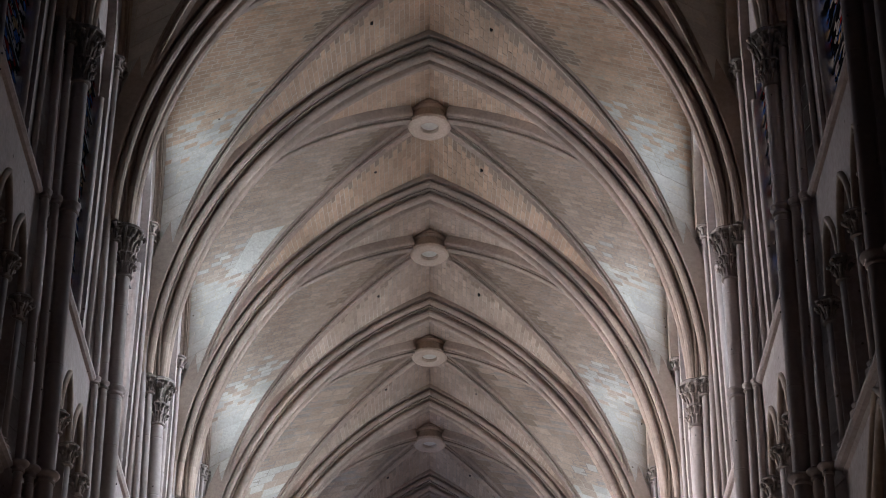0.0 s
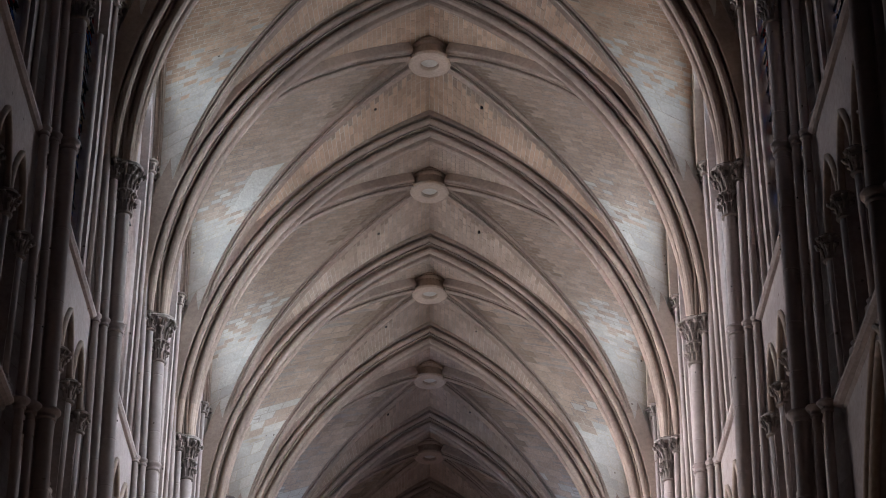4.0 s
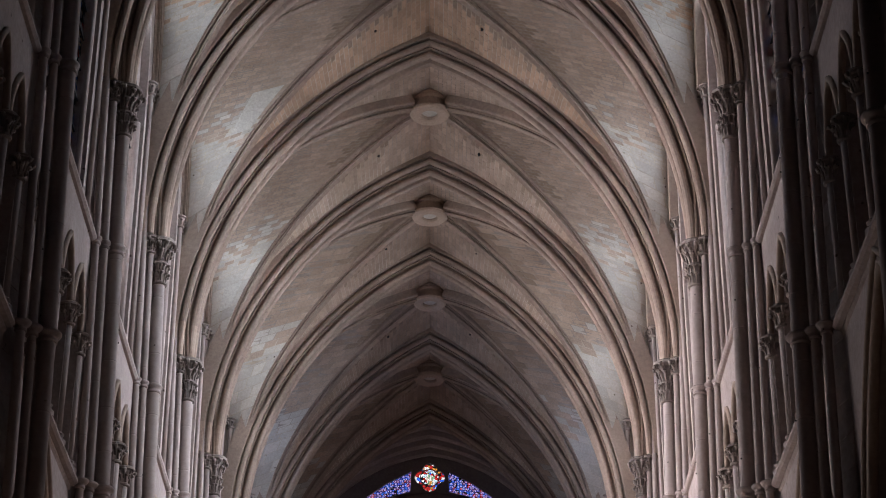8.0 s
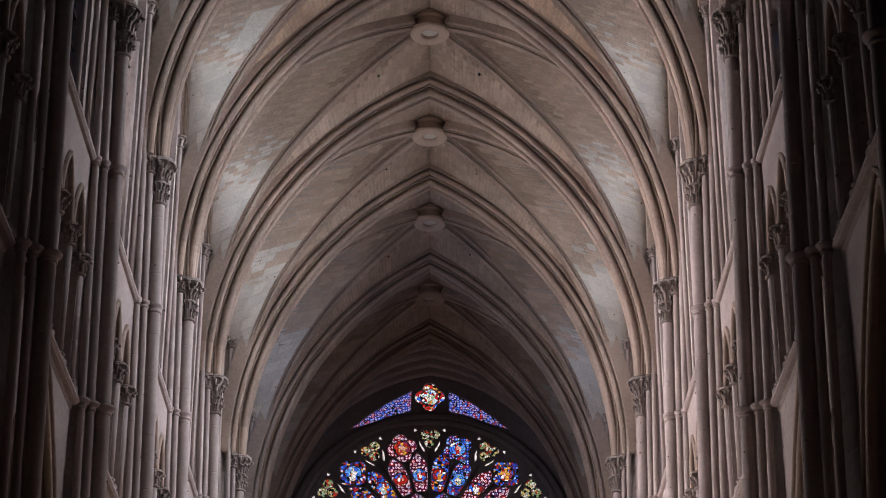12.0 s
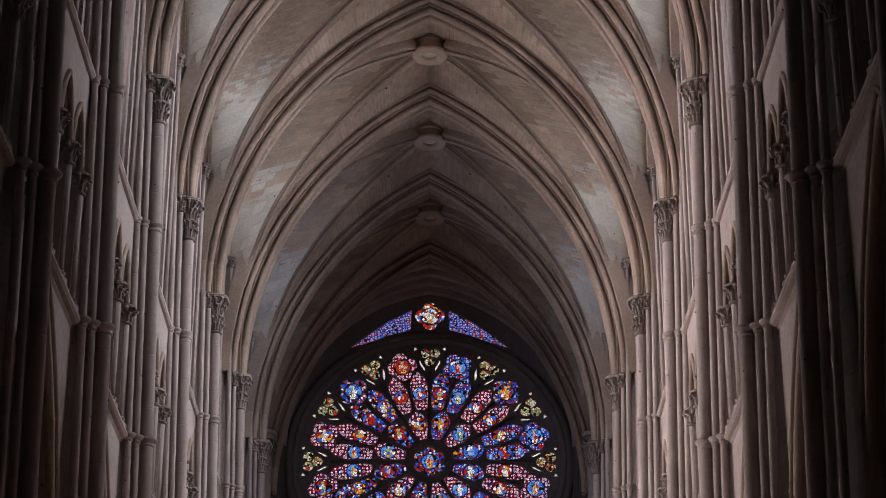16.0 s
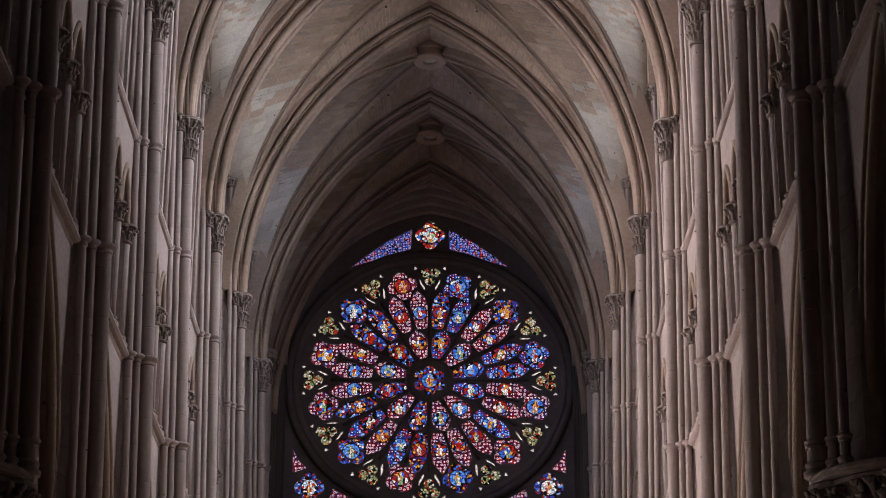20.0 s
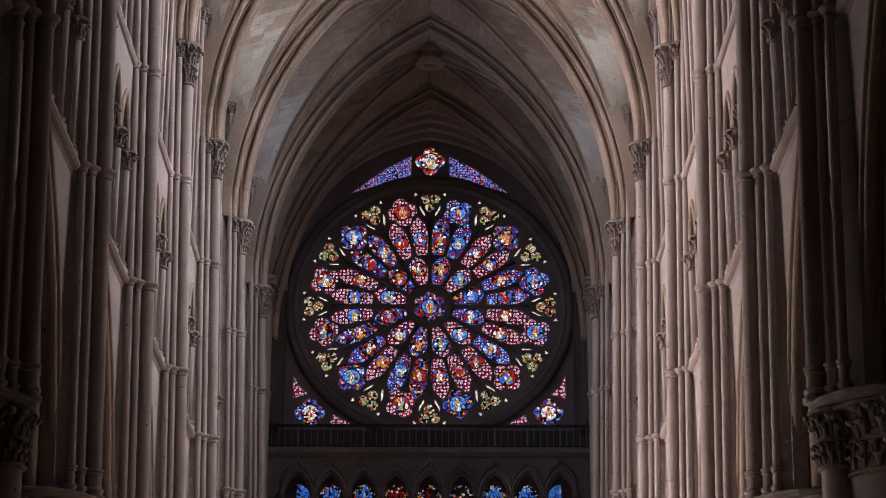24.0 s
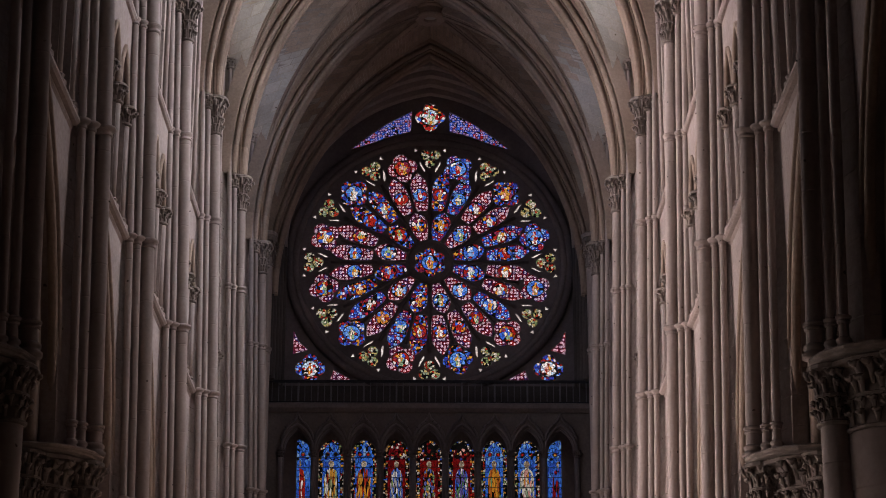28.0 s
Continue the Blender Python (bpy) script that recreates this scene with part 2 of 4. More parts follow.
SAINTS = [glass("stained_glass_figure_" + n, p, 9.0, 0.05, stretch=(1.2, 1, 0.75)) for n, p in (
    ("white", ((4, WHITE), (1, (0.55, 0.75, 0.7)), (0.8, PINK), (0.6, GOLD))),
    ("gold", ((3, (0.8, 0.4, 0.07)), (1, PINK), (0.8, (0.5, 0.05, 0.03)), (0.6, WHITE))),
    ("red", ((3, (0.5, 0.03, 0.02)), (1.2, PINK), (0.8, WHITE), (0.6, SKYB))),
    ("green", ((2, (0.3, 0.5, 0.3)), (1.4, (0.9, 0.85, 0.7)), (0.8, GOLD), (0.6, BLUE))))]
G_PALE = glass("stained_glass_green_gold", ((1.2, GREEN), (2, (0.6, 0.5, 0.22)), (1.9, (0.85, 0.82, 0.66)), (1.5, (0.5, 0.06, 0.03)), (1, (0.35, 0.45, 0.32)), (2, LEAD)), 10.0, 0.07, clear=0.85)
G_LUNETTE = glass("stained_glass_violet", ((3, (0.10, 0.12, 0.55)), (2.5, BLUE), (1.5, PURP), (1, RED), (1, LEAD)), 9.0, 0.07, bead=(0.62, 0.5, 0.85), jitter=0.75, clear=0.8)
G_LANCET = glass("stained_glass_lancet_blue", ((5, (0.04, 0.22, 0.85)), (2, (0.03, 0.12, 0.6)), (1, (0.12, 0.36, 0.95))), 9.0, 0.04, stretch=(1, 1, 0.5), clear=0.58)
G_LANCETR = glass("stained_glass_lancet_red", ((5, (0.3, 0.012, 0.012)), (2, (0.16, 0.008, 0.01))), 9.0, 0.03, stretch=(1, 1, 0.5), clear=0.5)
G_CANOPYB = glass("stained_glass_blue_canopy", ((4, (0.05, 0.25, 0.9)), (1.5, (0.03, 0.12, 0.6)), (0.8, SKYB), (0.7, LEAD)), 10.0, 0.06, stretch=(1, 1, 0.6), clear=0.62)
G_CANOPYR = glass("stained_glass_dark_canopy", ((3, (0.2, 0.01, 0.012)), (0.5, (0.7, 0.65, 0.6)), (0.3, PINK), (0.5, (0.05, 0.06, 0.25)), (4, LEAD)), 10.0, 0.07, stretch=(1, 1, 0.7), clear=0.7)
G_ROSETTE = glass("stained_glass_rosette", ((3, (0.5, 0.03, 0.02)), (1, (0.7, 0.4, 0.1)), (1, LEAD)), 9.0, 0.06, clear=0.7)
G_BORDER = glass("stained_glass_border", ((1.6, (0.75, 0.7, 0.6)), (1, (0.5, 0.3, 0.15)), (0.7, BLUE), (1, (0.5, 0.03, 0.02)), (0.9, GOLD), (0.5, GREEN), (4, LEAD)), 10.5, 0.12, jitter=0.75, clear=0.55)
ROBES = [glass("stained_glass_robe_" + n, p, s, 0.05, stretch=(1.5, 1, h), clear=0.6) for n, s, h, p in (
    ("red_white", 11.0, 0.3, ((3, (0.5, 0.03, 0.02)), (1, WHITE), (0.8, PINK), (0.5, GOLD))),
    ("white_gold", 11.0, 0.22, ((2.2, (0.85, 0.82, 0.7)), (1.6, GOLD), (0.8, (0.35, 0.4, 0.2)), (0.6, (0.4, 0.03, 0.02)), (0.6, LEAD))),
    ("red_gold", 11.0, 0.22, ((2.4, (0.5, 0.05, 0.02)), (2, (0.8, 0.36, 0.05)), (0.8, BLUE), (0.5, LEAD))),
    ("blue_pale", 11.0, 0.35, ((2.2, (0.10, 0.22, 0.65)), (1, (0.5, 0.5, 0.55)), (0.7, WHITE), (0.5, GREEN), (0.5, LEAD))),
    ("speckled", 9.0, 0.7, ((1.5, (0.15, 0.2, 0.5)), (1, (0.7, 0.65, 0.5)), (1, GOLD), (0.8, GREEN), (0.6, (0.4, 0.03, 0.02)), (1.5, LEAD))),
    ("violet", 11.0, 0.4, ((2, (0.16, 0.14, 0.45)), (1, BLUE), (0.8, (0.12, 0.3, 0.16)), (0.8, PALE), (0.8, LEAD))),
    ("orange", 11.0, 0.2, ((3, (0.8, 0.34, 0.04)), (1, (0.55, 0.16, 0.03)), (0.5, (0.2, 0.4, 0.2)), (0.4, LEAD))),
    ("pale_mixed", 9.0, 0.45, ((2, (0.8, 0.78, 0.68)), (1, PINK), (1, (0.35, 0.45, 0.3)), (0.8, GOLD), (0.6, BLUE), (0.6, LEAD))),
    ("crimson", 11.0, 0.25, ((3, (0.35, 0.015, 0.02)), (1, BLUE), (0.5, LEAD))))]
G_FACE = glass("stained_glass_pale_head", ((1, (0.9, 0.78, 0.6)), (1, (0.5, 0.36, 0.24))), 10.0, 0.04, clear=0.42)
G_WHITE = glass("pale_glass", ((1, (0.95, 0.92, 0.85)), (1, (0.8, 0.75, 0.7))), 5.0, 0.0)
G_NEAR = glass("choir_side_glass", ((3, WHITE), (2.5, (0.15, 0.35, 1.0)), (1, RED), (1, PALE), (0.8, (1.0, 0.7, 0.4)), (3, LEAD)), 8.0, 0.07, stretch=(1, 0.35, 1), upright=False)
G_CLERE = glass("clerestory_glass", ((2, (0.10, 0.11, 0.14)), (2, (0.02, 0.04, 0.16)), (1, (0.12, 0.02, 0.02)), (1.5, (0.05, 0.03, 0.06)), (1, (0.14, 0.09, 0.03)), (2, LEAD)), 6.0, 0.06, stretch=(1, 0.4, 1), clear=0.5, upright=False)


# ---------------------------------------------------------------- mesh helpers
def mesh_from(name, verts, faces, mat, smooth=False):
    me = bpy.data.meshes.new(name)
    me.from_pydata([tuple(v) for v in verts], [], faces)
    me.update()
    bm = bmesh.new()
    bm.from_mesh(me)
    bmesh.ops.recalc_face_normals(bm, faces=bm.faces)
    bm.to_mesh(me)
    bm.free()
    me.materials.append(mat)
    if smooth:
        for p in me.polygons:
            p.use_smooth = True
    return me


class Shape:
    """Vertices and faces that grow piece by piece into one mesh."""

    def __init__(self):
        self.v, self.f = [], []

    def add(self, verts, faces, m=None):
        o = len(self.v)
        self.v += [tuple(m @ Vector(p)) for p in verts] if m else [tuple(p) for p in verts]
        self.f += [tuple(i + o for i in f) for f in faces]
        return self

    def box(self, x0, x1, y0, y1, z0, z1, m=None):
        v = [(x, y, z) for z in (z0, z1) for y in (y0, y1) for x in (x0, x1)]
        return self.add(v, [(0, 2, 3, 1), (4, 5, 7, 6), (0, 1, 5, 4), (2, 6, 7, 3), (0, 4, 6, 2), (1, 3, 7, 5)], m)

    def lathe(self, profile, x=0, y=0, n=16, a0=0.0, a1=2 * math.pi, squash=1.0):
        """Turns (radius, z) pairs about an upright axis."""
        full = abs(a1 - a0 - 2 * math.pi) < 1e-6
        m = n if full else n + 1
        v = [(x + r * math.cos(a0 + (a1 - a0) * i / n), y + r * squash * math.sin(a0 + (a1 - a0) * i / n), z) for r, z in profile for i in range(m)]
        f = []
        for j in range(len(profile) - 1):
            for i in range(n if full else n):
                i2 = (i + 1) % m if full else i + 1
                f.append((j * m + i, j * m + i2, (j + 1) * m + i2, (j + 1) * m + i))
        if full:
            f.append(tuple(range(m - 1, -1, -1)))
            f.append(tuple((len(profile) - 1) * m + i for i in range(m)))
        return self.add(v, f)

    def sweep(self, path, normals, binormal, profile, closed=False, cap=True):
        """Carries a closed (outward, across) profile along a path."""
        n, b = len(profile), Vector(binormal)
        v = [Vector(p) + Vector(q) * a + b * c for p, q in zip(path, normals) for a, c in profile]
        f, rows = [], len(path)
        for j in range(rows if closed else rows - 1):
            k = (j + 1) % rows
            f += [(j * n + i, j * n + (i + 1) % n, k * n + (i + 1) % n, k * n + i) for i in range(n)]
        if cap and not closed:
            f += [tuple(range(n - 1, -1, -1)), tuple((rows - 1) * n + i for i in range(n))]
        return self.add(v, f)

    def make(self, name, mat, smooth=False):
        return mesh_from(name, self.v, self.f, mat, smooth)


def part(name, data, parent, label="", mat=None):
    """Links a Shape (or mesh) as one mesh object under a thing."""
    if isinstance(data, Shape):
        data = data.make(name, mat)
    ob = new(name, data)
    ob.parent = parent
    if label:
        ob["label"] = label
    return ob


def inside(p, poly):
    hit = False
    for (x0, y0), (x1, y1) in zip(poly, poly[1:] + poly[:1]):
        if (y0 > p[1]) != (y1 > p[1]) and p[0] < (x1 - x0) * (p[1] - y0) / (y1 - y0) + x0:
            hit = not hit
    return hit


def slab(shape, outer, holes, thick, place):
    """A plate with openings: outlines in (u, v); place(u, v, depth) sets them in space."""
    loops = [outer] + holes
    pts, edges = [], []
    for loop in loops:
        o = len(pts)
        pts += [Vector(p) for p in loop]
        edges += [(o + i, o + (i + 1) % len(loop)) for i in range(len(loop))]
    vs, es, fs, _, _, _ = geometry.delaunay_2d_cdt(pts, edges, [], 1, 1e-5)
    keep = []
    for f in fs:
        c = (sum(vs[i][0] for i in f) / len(f), sum(vs[i][1] for i in f) / len(f))
        if inside(c, outer) and not any(inside(c, h) for h in holes):
            keep.append(tuple(f))
    n = len(vs)
    v = [place(p[0], p[1], 0) for p in vs] + [place(p[0], p[1], thick) for p in vs]
    faces = keep + [tuple(i + n for i in reversed(f)) for f in keep]
    shape.add(v, faces)
    for loop in loops:
        m = len(loop)
        shape.add([place(p[0], p[1], 0) for p in loop] + [place(p[0], p[1], thick) for p in loop],
                  [(i, (i + 1) % m, m + (i + 1) % m, m + i) for i in range(m)])
    return shape


def pointed(half, rise, n=14, cx=0.0, z0=0.0):
    """Points of a pointed arch from its left springing over the apex to the right."""
    r = (half * half + rise * rise) / (2 * half)
    a1 = math.atan2(rise, r - half)
    left = [(cx - half + r - r * math.cos(a1 * i / n), z0 + r * math.sin(a1 * i / n)) for i in range(n + 1)]
    return left + [(2 * cx - x, z) for x, z in reversed(left[:-1])]


def arch_normals(pts):
    """Outward normals along an arch given as (u, z) points."""
    out = []
    for i in range(len(pts)):
        a, b = pts[max(i - 1, 0)], pts[min(i + 1, len(pts) - 1)]
        t = Vector((b[0] - a[0], b[1] - a[1])).normalized()
        out.append((-t[1], t[0]))
    return out


def circle(cx, cy, r, n=20, sy=1.0, a0=0.0):
    return [(cx + r * math.cos(a0 + 2 * math.pi * i / n), cy + sy * r * math.sin(a0 + 2 * math.pi * i / n)) for i in range(n)]


def foil(cx, cy, r, lobes, n=7, a0=math.pi / 2):
    """Outline of a foiled opening: round lobes about a centre."""
    lobe = r * (0.5 if lobes == 4 else 0.49 if lobes == 3 else 0.36)
    d = r - lobe
    pts = []
    span = math.pi * (0.62 if lobes == 4 else 0.66 if lobes == 3 else 0.55)
    for i in range(lobes):
        a = a0 + 2 * math.pi * i / lobes
        for j in range(n):
            b = a - span + 2 * span * j / (n - 1)
            pts.append((cx + d * math.cos(a) + lobe * math.cos(b), cy + d * math.sin(a) + lobe * math.sin(b)))
    return pts


def structure(name, label):
    return tagged(new(name), label, "structure", kind="structure")


# ---------------------------------------------------------------- responds: clusters of shafts that carry the vault
def drums(r, z0, z1, seed, step=1.15, n=14, x=0, y=0):
    """A shaft of drums: one turned piece with fine grooves at the joints."""
    rng = random.Random(seed)
    prof, z = [(r, z0)], z0
    while z < z1 - 0.05:
        top = min(z1, z + step * rng.uniform(0.75, 1.3))
        if z1 - top < 0.35:
            top = z1
        k = r * rng.uniform(0.99, 1.008)
        prof += [(k, z + 0.008), (k, z + 0.03), (k, top - 0.03), (k, top - 0.008)]
        if top < z1:
            prof += [(k - 0.009, top)]
        z = top
    return Shape().lathe(prof + [(r, z1)], x, y, n)


def ring_profile(r, z, h=0.24, out=0.07):
    return [(r, z - h), (r + out * 0.5, z - h + 0.015), (r + out * 0.55, z - h + 0.05), (r + out * 0.15, z - h + 0.075), (r + out * 0.2, z - h * 0.5), (r + out * 0.9, z - h * 0.38),
            (r + out, z - h * 0.2), (r + out * 0.9, z - 0.02), (r + out * 0.2, z)]


def ledge_profile(r, z):
    """The string course turned round a shaft: a thin projecting ledge over a hollow."""
    return [(r, z - 0.2), (r + 0.025, z - 0.185), (r + 0.03, z - 0.15), (r + 0.012, z - 0.13), (r + 0.04, z - 0.09), (r + 0.09, z - 0.06), (r + 0.105, z - 0.02), (r + 0.085, z + 0.01), (r, z + 0.04)]


def crocket(leaf, m, r0, z0, r1, z1, w):
    """A stem that rises, leans out and curls into a knob of leaves."""
    rows = [(r0, z0, w * 0.4, 0.03), (r0 + (r1 - r0) * 0.35, z0 + (z1 - z0) * 0.55, w * 0.62, 0.035), (r0 + (r1 - r0) * 0.8, z0 + (z1 - z0) * 0.9, w, 0.05),
            (r1 + 0.03, z1 - (z1 - z0) * 0.02, w * 1.1, 0.06), (r1 + 0.05, z1 - (z1 - z0) * 0.2, w * 0.8, 0.05), (r1 + 0.01, z1 - (z1 - z0) * 0.32, w * 0.4, 0.02)]
    v, f = [], []
    for rr, z, ww, d in rows:
        v += [(rr, -ww, z), (rr + d * 0.7, -ww * 0.45, z + 0.01), (rr + d * 0.5, 0, z - 0.01), (rr + d * 0.7, ww * 0.45, z + 0.01), (rr, ww, z), (rr - d, 0, z)]
    for j in range(len(rows) - 1):
        f += [(j * 6 + q, j * 6 + (q + 1) % 6, j * 6 + 6 + (q + 1) % 6, j * 6 + 6 + q) for q in range(6)]
    f += [(5, 4, 3, 2, 1, 0), tuple(30 + q for q in range(6))]
    leaf.add(v, f, m)


def carved_capital(r, z0, z1, spread, seed, x=0, y=0, leaves=8, tiers=2):
    """Bell and abacus, and the carving on it. With three tiers the lower part is a leaf frieze between two rings."""
    rng = random.Random(seed)
    s, leaf = Shape(), Shape()
    h = z1 - z0
    prof = [(r, z0), (r + 0.05, z0 + 0.02), (r + 0.06, z0 + 0.06), (r + 0.01, z0 + 0.09)]
    zb = z0 + 0.09
    if tiers == 3:
        zb = z0 + h * 0.48
        prof += [(r + 0.02, zb - 0.04), (r + 0.07, zb - 0.02), (r + 0.07, zb + 0.03), (r + 0.02, zb + 0.05)]
    prof += [(r + 0.03, zb + (z1 - zb) * 0.4), (r + spread * 0.5, z1 - (z1 - zb) * 0.24), (r + spread * 0.6, z1 - (z1 - zb) * 0.2), (r + spread * 0.98, z1 - (z1 - zb) * 0.17),
             (r + spread, z1 - (z1 - zb) * 0.06), (r + spread * 0.86, z1)]
    s.lathe(prof, x, y, 16)
    for tier in range(min(tiers, 2)):
        zl, zt = zb + (z1 - zb) * (0.03 + 0.22 * tier), zb + (z1 - zb) * (0.5 + 0.3 * tier)
        for i in range(leaves):
            a = 2 * math.pi * (i + 0.5 * tier) / leaves + rng.uniform(-0.09, 0.09)
            m = Matrix.Translation((x, y, 0)) @ Matrix.Rotation(a, 4, "Z")
            crocket(leaf, m, r + 0.03, zl, r + spread * (0.5 + 0.4 * tier) * rng.uniform(0.85, 1.15), zt + rng.uniform(-0.03, 0.03) * h, (r + spread * 0.4) * math.pi / leaves * 0.75)
    if tiers == 3:
        for row in range(2):
            for i in range(leaves + 2):
                a = 2 * math.pi * (i + 0.5 * row) / (leaves + 2) + rng.uniform(-0.1, 0.1)
                m = Matrix.Translation((x, y, 0)) @ Matrix.Rotation(a, 4, "Z")
                zl = z0 + 0.1 + (zb - z0 - 0.15) * 0.5 * row
                crocket(leaf, m, r + 0.01, zl, r + 0.06 * rng.uniform(0.8, 1.3), zl + (zb - z0 - 0.15) * 0.5, r * math.pi / (leaves + 2) * 0.85)
    return s, leaf


def put_capital(shapes, parent, mat):
    """Bell and abacus as one part, its small curled leaves on it."""
    cap = part("capital", shapes[0], parent, "carved leaf capital", mat)
    tagged(part("leaf_carving", shapes[1].make("leaf_carving", mat, True), cap, "small curled stone leaves"), kind="stuff")
    return cap


R_MAIN, R_THIN = 0.162, 0.085
STEPS = ((0.0, 0.0, R_MAIN), (0.21, -0.27, R_THIN), (0.21, 0.27, R_THIN), (0.37, -0.48, R_THIN), (0.37, 0.48, R_THIN))


def make_respond(seed):
    """Local x points out to the wall, z is the height; the axis of the great shaft stands at the origin."""
    rng = random.Random(seed)
    top = new("respond")
    core = Shape()
    pts = [(0.40, -0.05), (0.40, 0.05), (0.52, 0.2), (0.66, 0.66), (0.95, 0.66), (0.95, -0.66), (0.66, -0.66), (0.52, -0.2)]
    levels, z = [], Z_PIER
    while z < Z_CAP + 0.3:
        t = min(Z_CAP + 0.4, z + rng.uniform(0.45, 0.75))
        levels += [(z, 0.02), (z + 0.012, 0.0), (t - 0.012, 0.0)]
        z = t
    n = len(pts)
    rows = [(x + cut * 0.5, y * (1 - cut), z) for z, cut in levels for x, y in pts]
    faces = [(j * n + i, j * n + (i + 1) % n, j * n + n + (i + 1) % n, j * n + n + i) for j in range(len(levels) - 1) for i in range(n)]
    core.add(rows, faces + [tuple(range(n - 1, -1, -1))])
    part("core", core, top, mat=M_STONE)
    for i, (x, y, r) in enumerate(STEPS):
        z1 = Z_CAP - 1.3 if i == 0 else Z_CAP - 0.5 if i < 3 else Z_WALLCAP - 0.4
        name = "great_shaft" if i == 0 else "slender_shaft"
        sh = part(name, drums(r, Z_PIER + 0.2, z1, seed * 7 + i, 1.3 if i == 0 else 1.8, 16 if i == 0 else 10, x, y).make(name, M_SHAFT, True), top)
        for zz in (Z_LOW, Z_RING):
            s = Shape().lathe(ledge_profile(r, zz) if zz == Z_LOW else ring_profile(r, zz, 0.25 if i == 0 else 0.21, 0.065 if i == 0 else 0.055), x, y, 16 if i == 0 else 12)
            part("shaft_ring", s.make("shaft_ring", M_STONE, True), sh, "moulded stone shaft ring")
        s = Shape().lathe([(r + 0.07, Z_PIER), (r + 0.075, Z_PIER + 0.07), (r + 0.03, Z_PIER + 0.1), (r + 0.02, Z_PIER + 0.14), (r + 0.05, Z_PIER + 0.17), (r + 0.045, Z_PIER + 0.21), (r, Z_PIER + 0.25)], x, y, 16)
        part("shaft_base", s.make("shaft_base", M_STONE, True), sh)
        for n in range(4 if i == 0 else 2):
            a, zp = math.pi + rng.uniform(-1.2, 1.2), rng.uniform(Z_PIER + 1.5, 26.0)
            m = Matrix.Translation((x + r * math.cos(a), y + r * math.sin(a), zp)) @ Matrix.Rotation(a, 4, "Z")
            part("iron_pin", Shape().box(-0.03, 0.02, -0.011, 0.011, -0.013, 0.013, m), sh, "small rusted iron pin", M_IRON)
        s = Shape().lathe(ring_profile(r, Z_PIER + 0.62, 0.15, 0.05), x, y, 14)
        part("shaft_ring", s.make("shaft_ring", M_STONE, True), sh, "moulded stone shaft ring")
        if i == 0:
            c = carved_capital(r, z1, Z_CAP, 0.25, seed + i, x, y, 10, 3)
        elif i < 3:
            c = carved_capital(r, z1, Z_CAP, 0.13, seed + i, x, y, 6, 2)
        else:
            c = carved_capital(r, z1, Z_WALLCAP, 0.12, seed + i, x, y, 6, 1)
        put_capital(c, top, M_CARVED)
    return top


def stand(ob, k, side):
    """Pose of a respond: on the wall of one side, leaning out a little to fit the camera's view."""
    y, w = DEPTH[k], HALF[k]
    m = Matrix.Translation((side * (w - 0.13), y, Z_LOW)) @ Matrix.Rotation(radians(LEAN) * side, 4, "Y") @ Matrix.Translation((0, 0, -Z_LOW))
    return m @ (Matrix.Identity(4) if side > 0 else Matrix.Rotation(math.pi, 4, "Z"))


kinds = [make_respond(3), make_respond(11)]
tagged(kinds[0], "cluster of pale limestone shafts with leaf capitals against the nave wall", "wall shaft", "responds of the nave")
tagged(kinds[1], "cluster of pale limestone shafts with leaf capitals against the nave wall", "wall shaft", "responds of the nave")
for k in range(-1, 7):
    for side in (-1, 1):
        src = kinds[(k + (side > 0)) % 2]
        if (k, side) in ((-1, -1), (-1, 1)):
            src.matrix_basis = stand(src, k, side)
        else:
            copy_thing(src, stand(src, k, side))


# ---------------------------------------------------------------- nave piers of the arcade
def make_pier():
    top = tagged(new("pier"), "round limestone pier with four attached columns and a leaf-carved capital", "pier", "piers of the nave")
    part("drum", drums(0.82, 0.9, Z_PIER - 1.3, 5, 0.8, 24).make("drum", M_SHAFT, True), top)
    part("plinth", Shape().lathe([(1.25, 0), (1.25, 0.5), (1.1, 0.58), (1.12, 0.72), (0.95, 0.8), (0.85, 0.92)], 0, 0, 8), top, mat=M_STONE)
    put_capital(carved_capital(0.82, Z_PIER - 1.3, Z_PIER - 0.13, 0.3, 41, 0, 0, 22, 3), top, M_CARVED)
    part("abacus", Shape().lathe([(1.20, Z_PIER - 0.13), (1.27, Z_PIER - 0.12), (1.29, Z_PIER - 0.09), (1.33, Z_PIER - 0.07), (1.35, Z_PIER - 0.03), (1.33, Z_PIER - 0.002)], 0, 0, 16), top, "thin moulded abacus slab", M_CARVED)
    for a in range(4):
        x, y = 0.95 * math.cos(a * math.pi / 2), 0.95 * math.sin(a * math.pi / 2)
        col = part("attached_column", drums(0.26, 0.9, Z_PIER - 1.15, 6 + a, 1.2, 14, x, y).make("attached_column", M_SHAFT, True), top)
        put_capital(carved_capital(0.26, Z_PIER - 1.15, Z_PIER - 0.133, 0.17, 60 + a, x, y, 11, 3), top, M_CARVED)
    return top


PIER_X = 7.65
pier = make_pier()
pier.matrix_basis = pose(-PIER_X, DEPTH[-1], 0)
for k in range(-1, 7):
    for side in (-1, 1):
        if (k, side) != (-1, -1):
            copy_thing(pier, pose(side * PIER_X, DEPTH[k], 0))


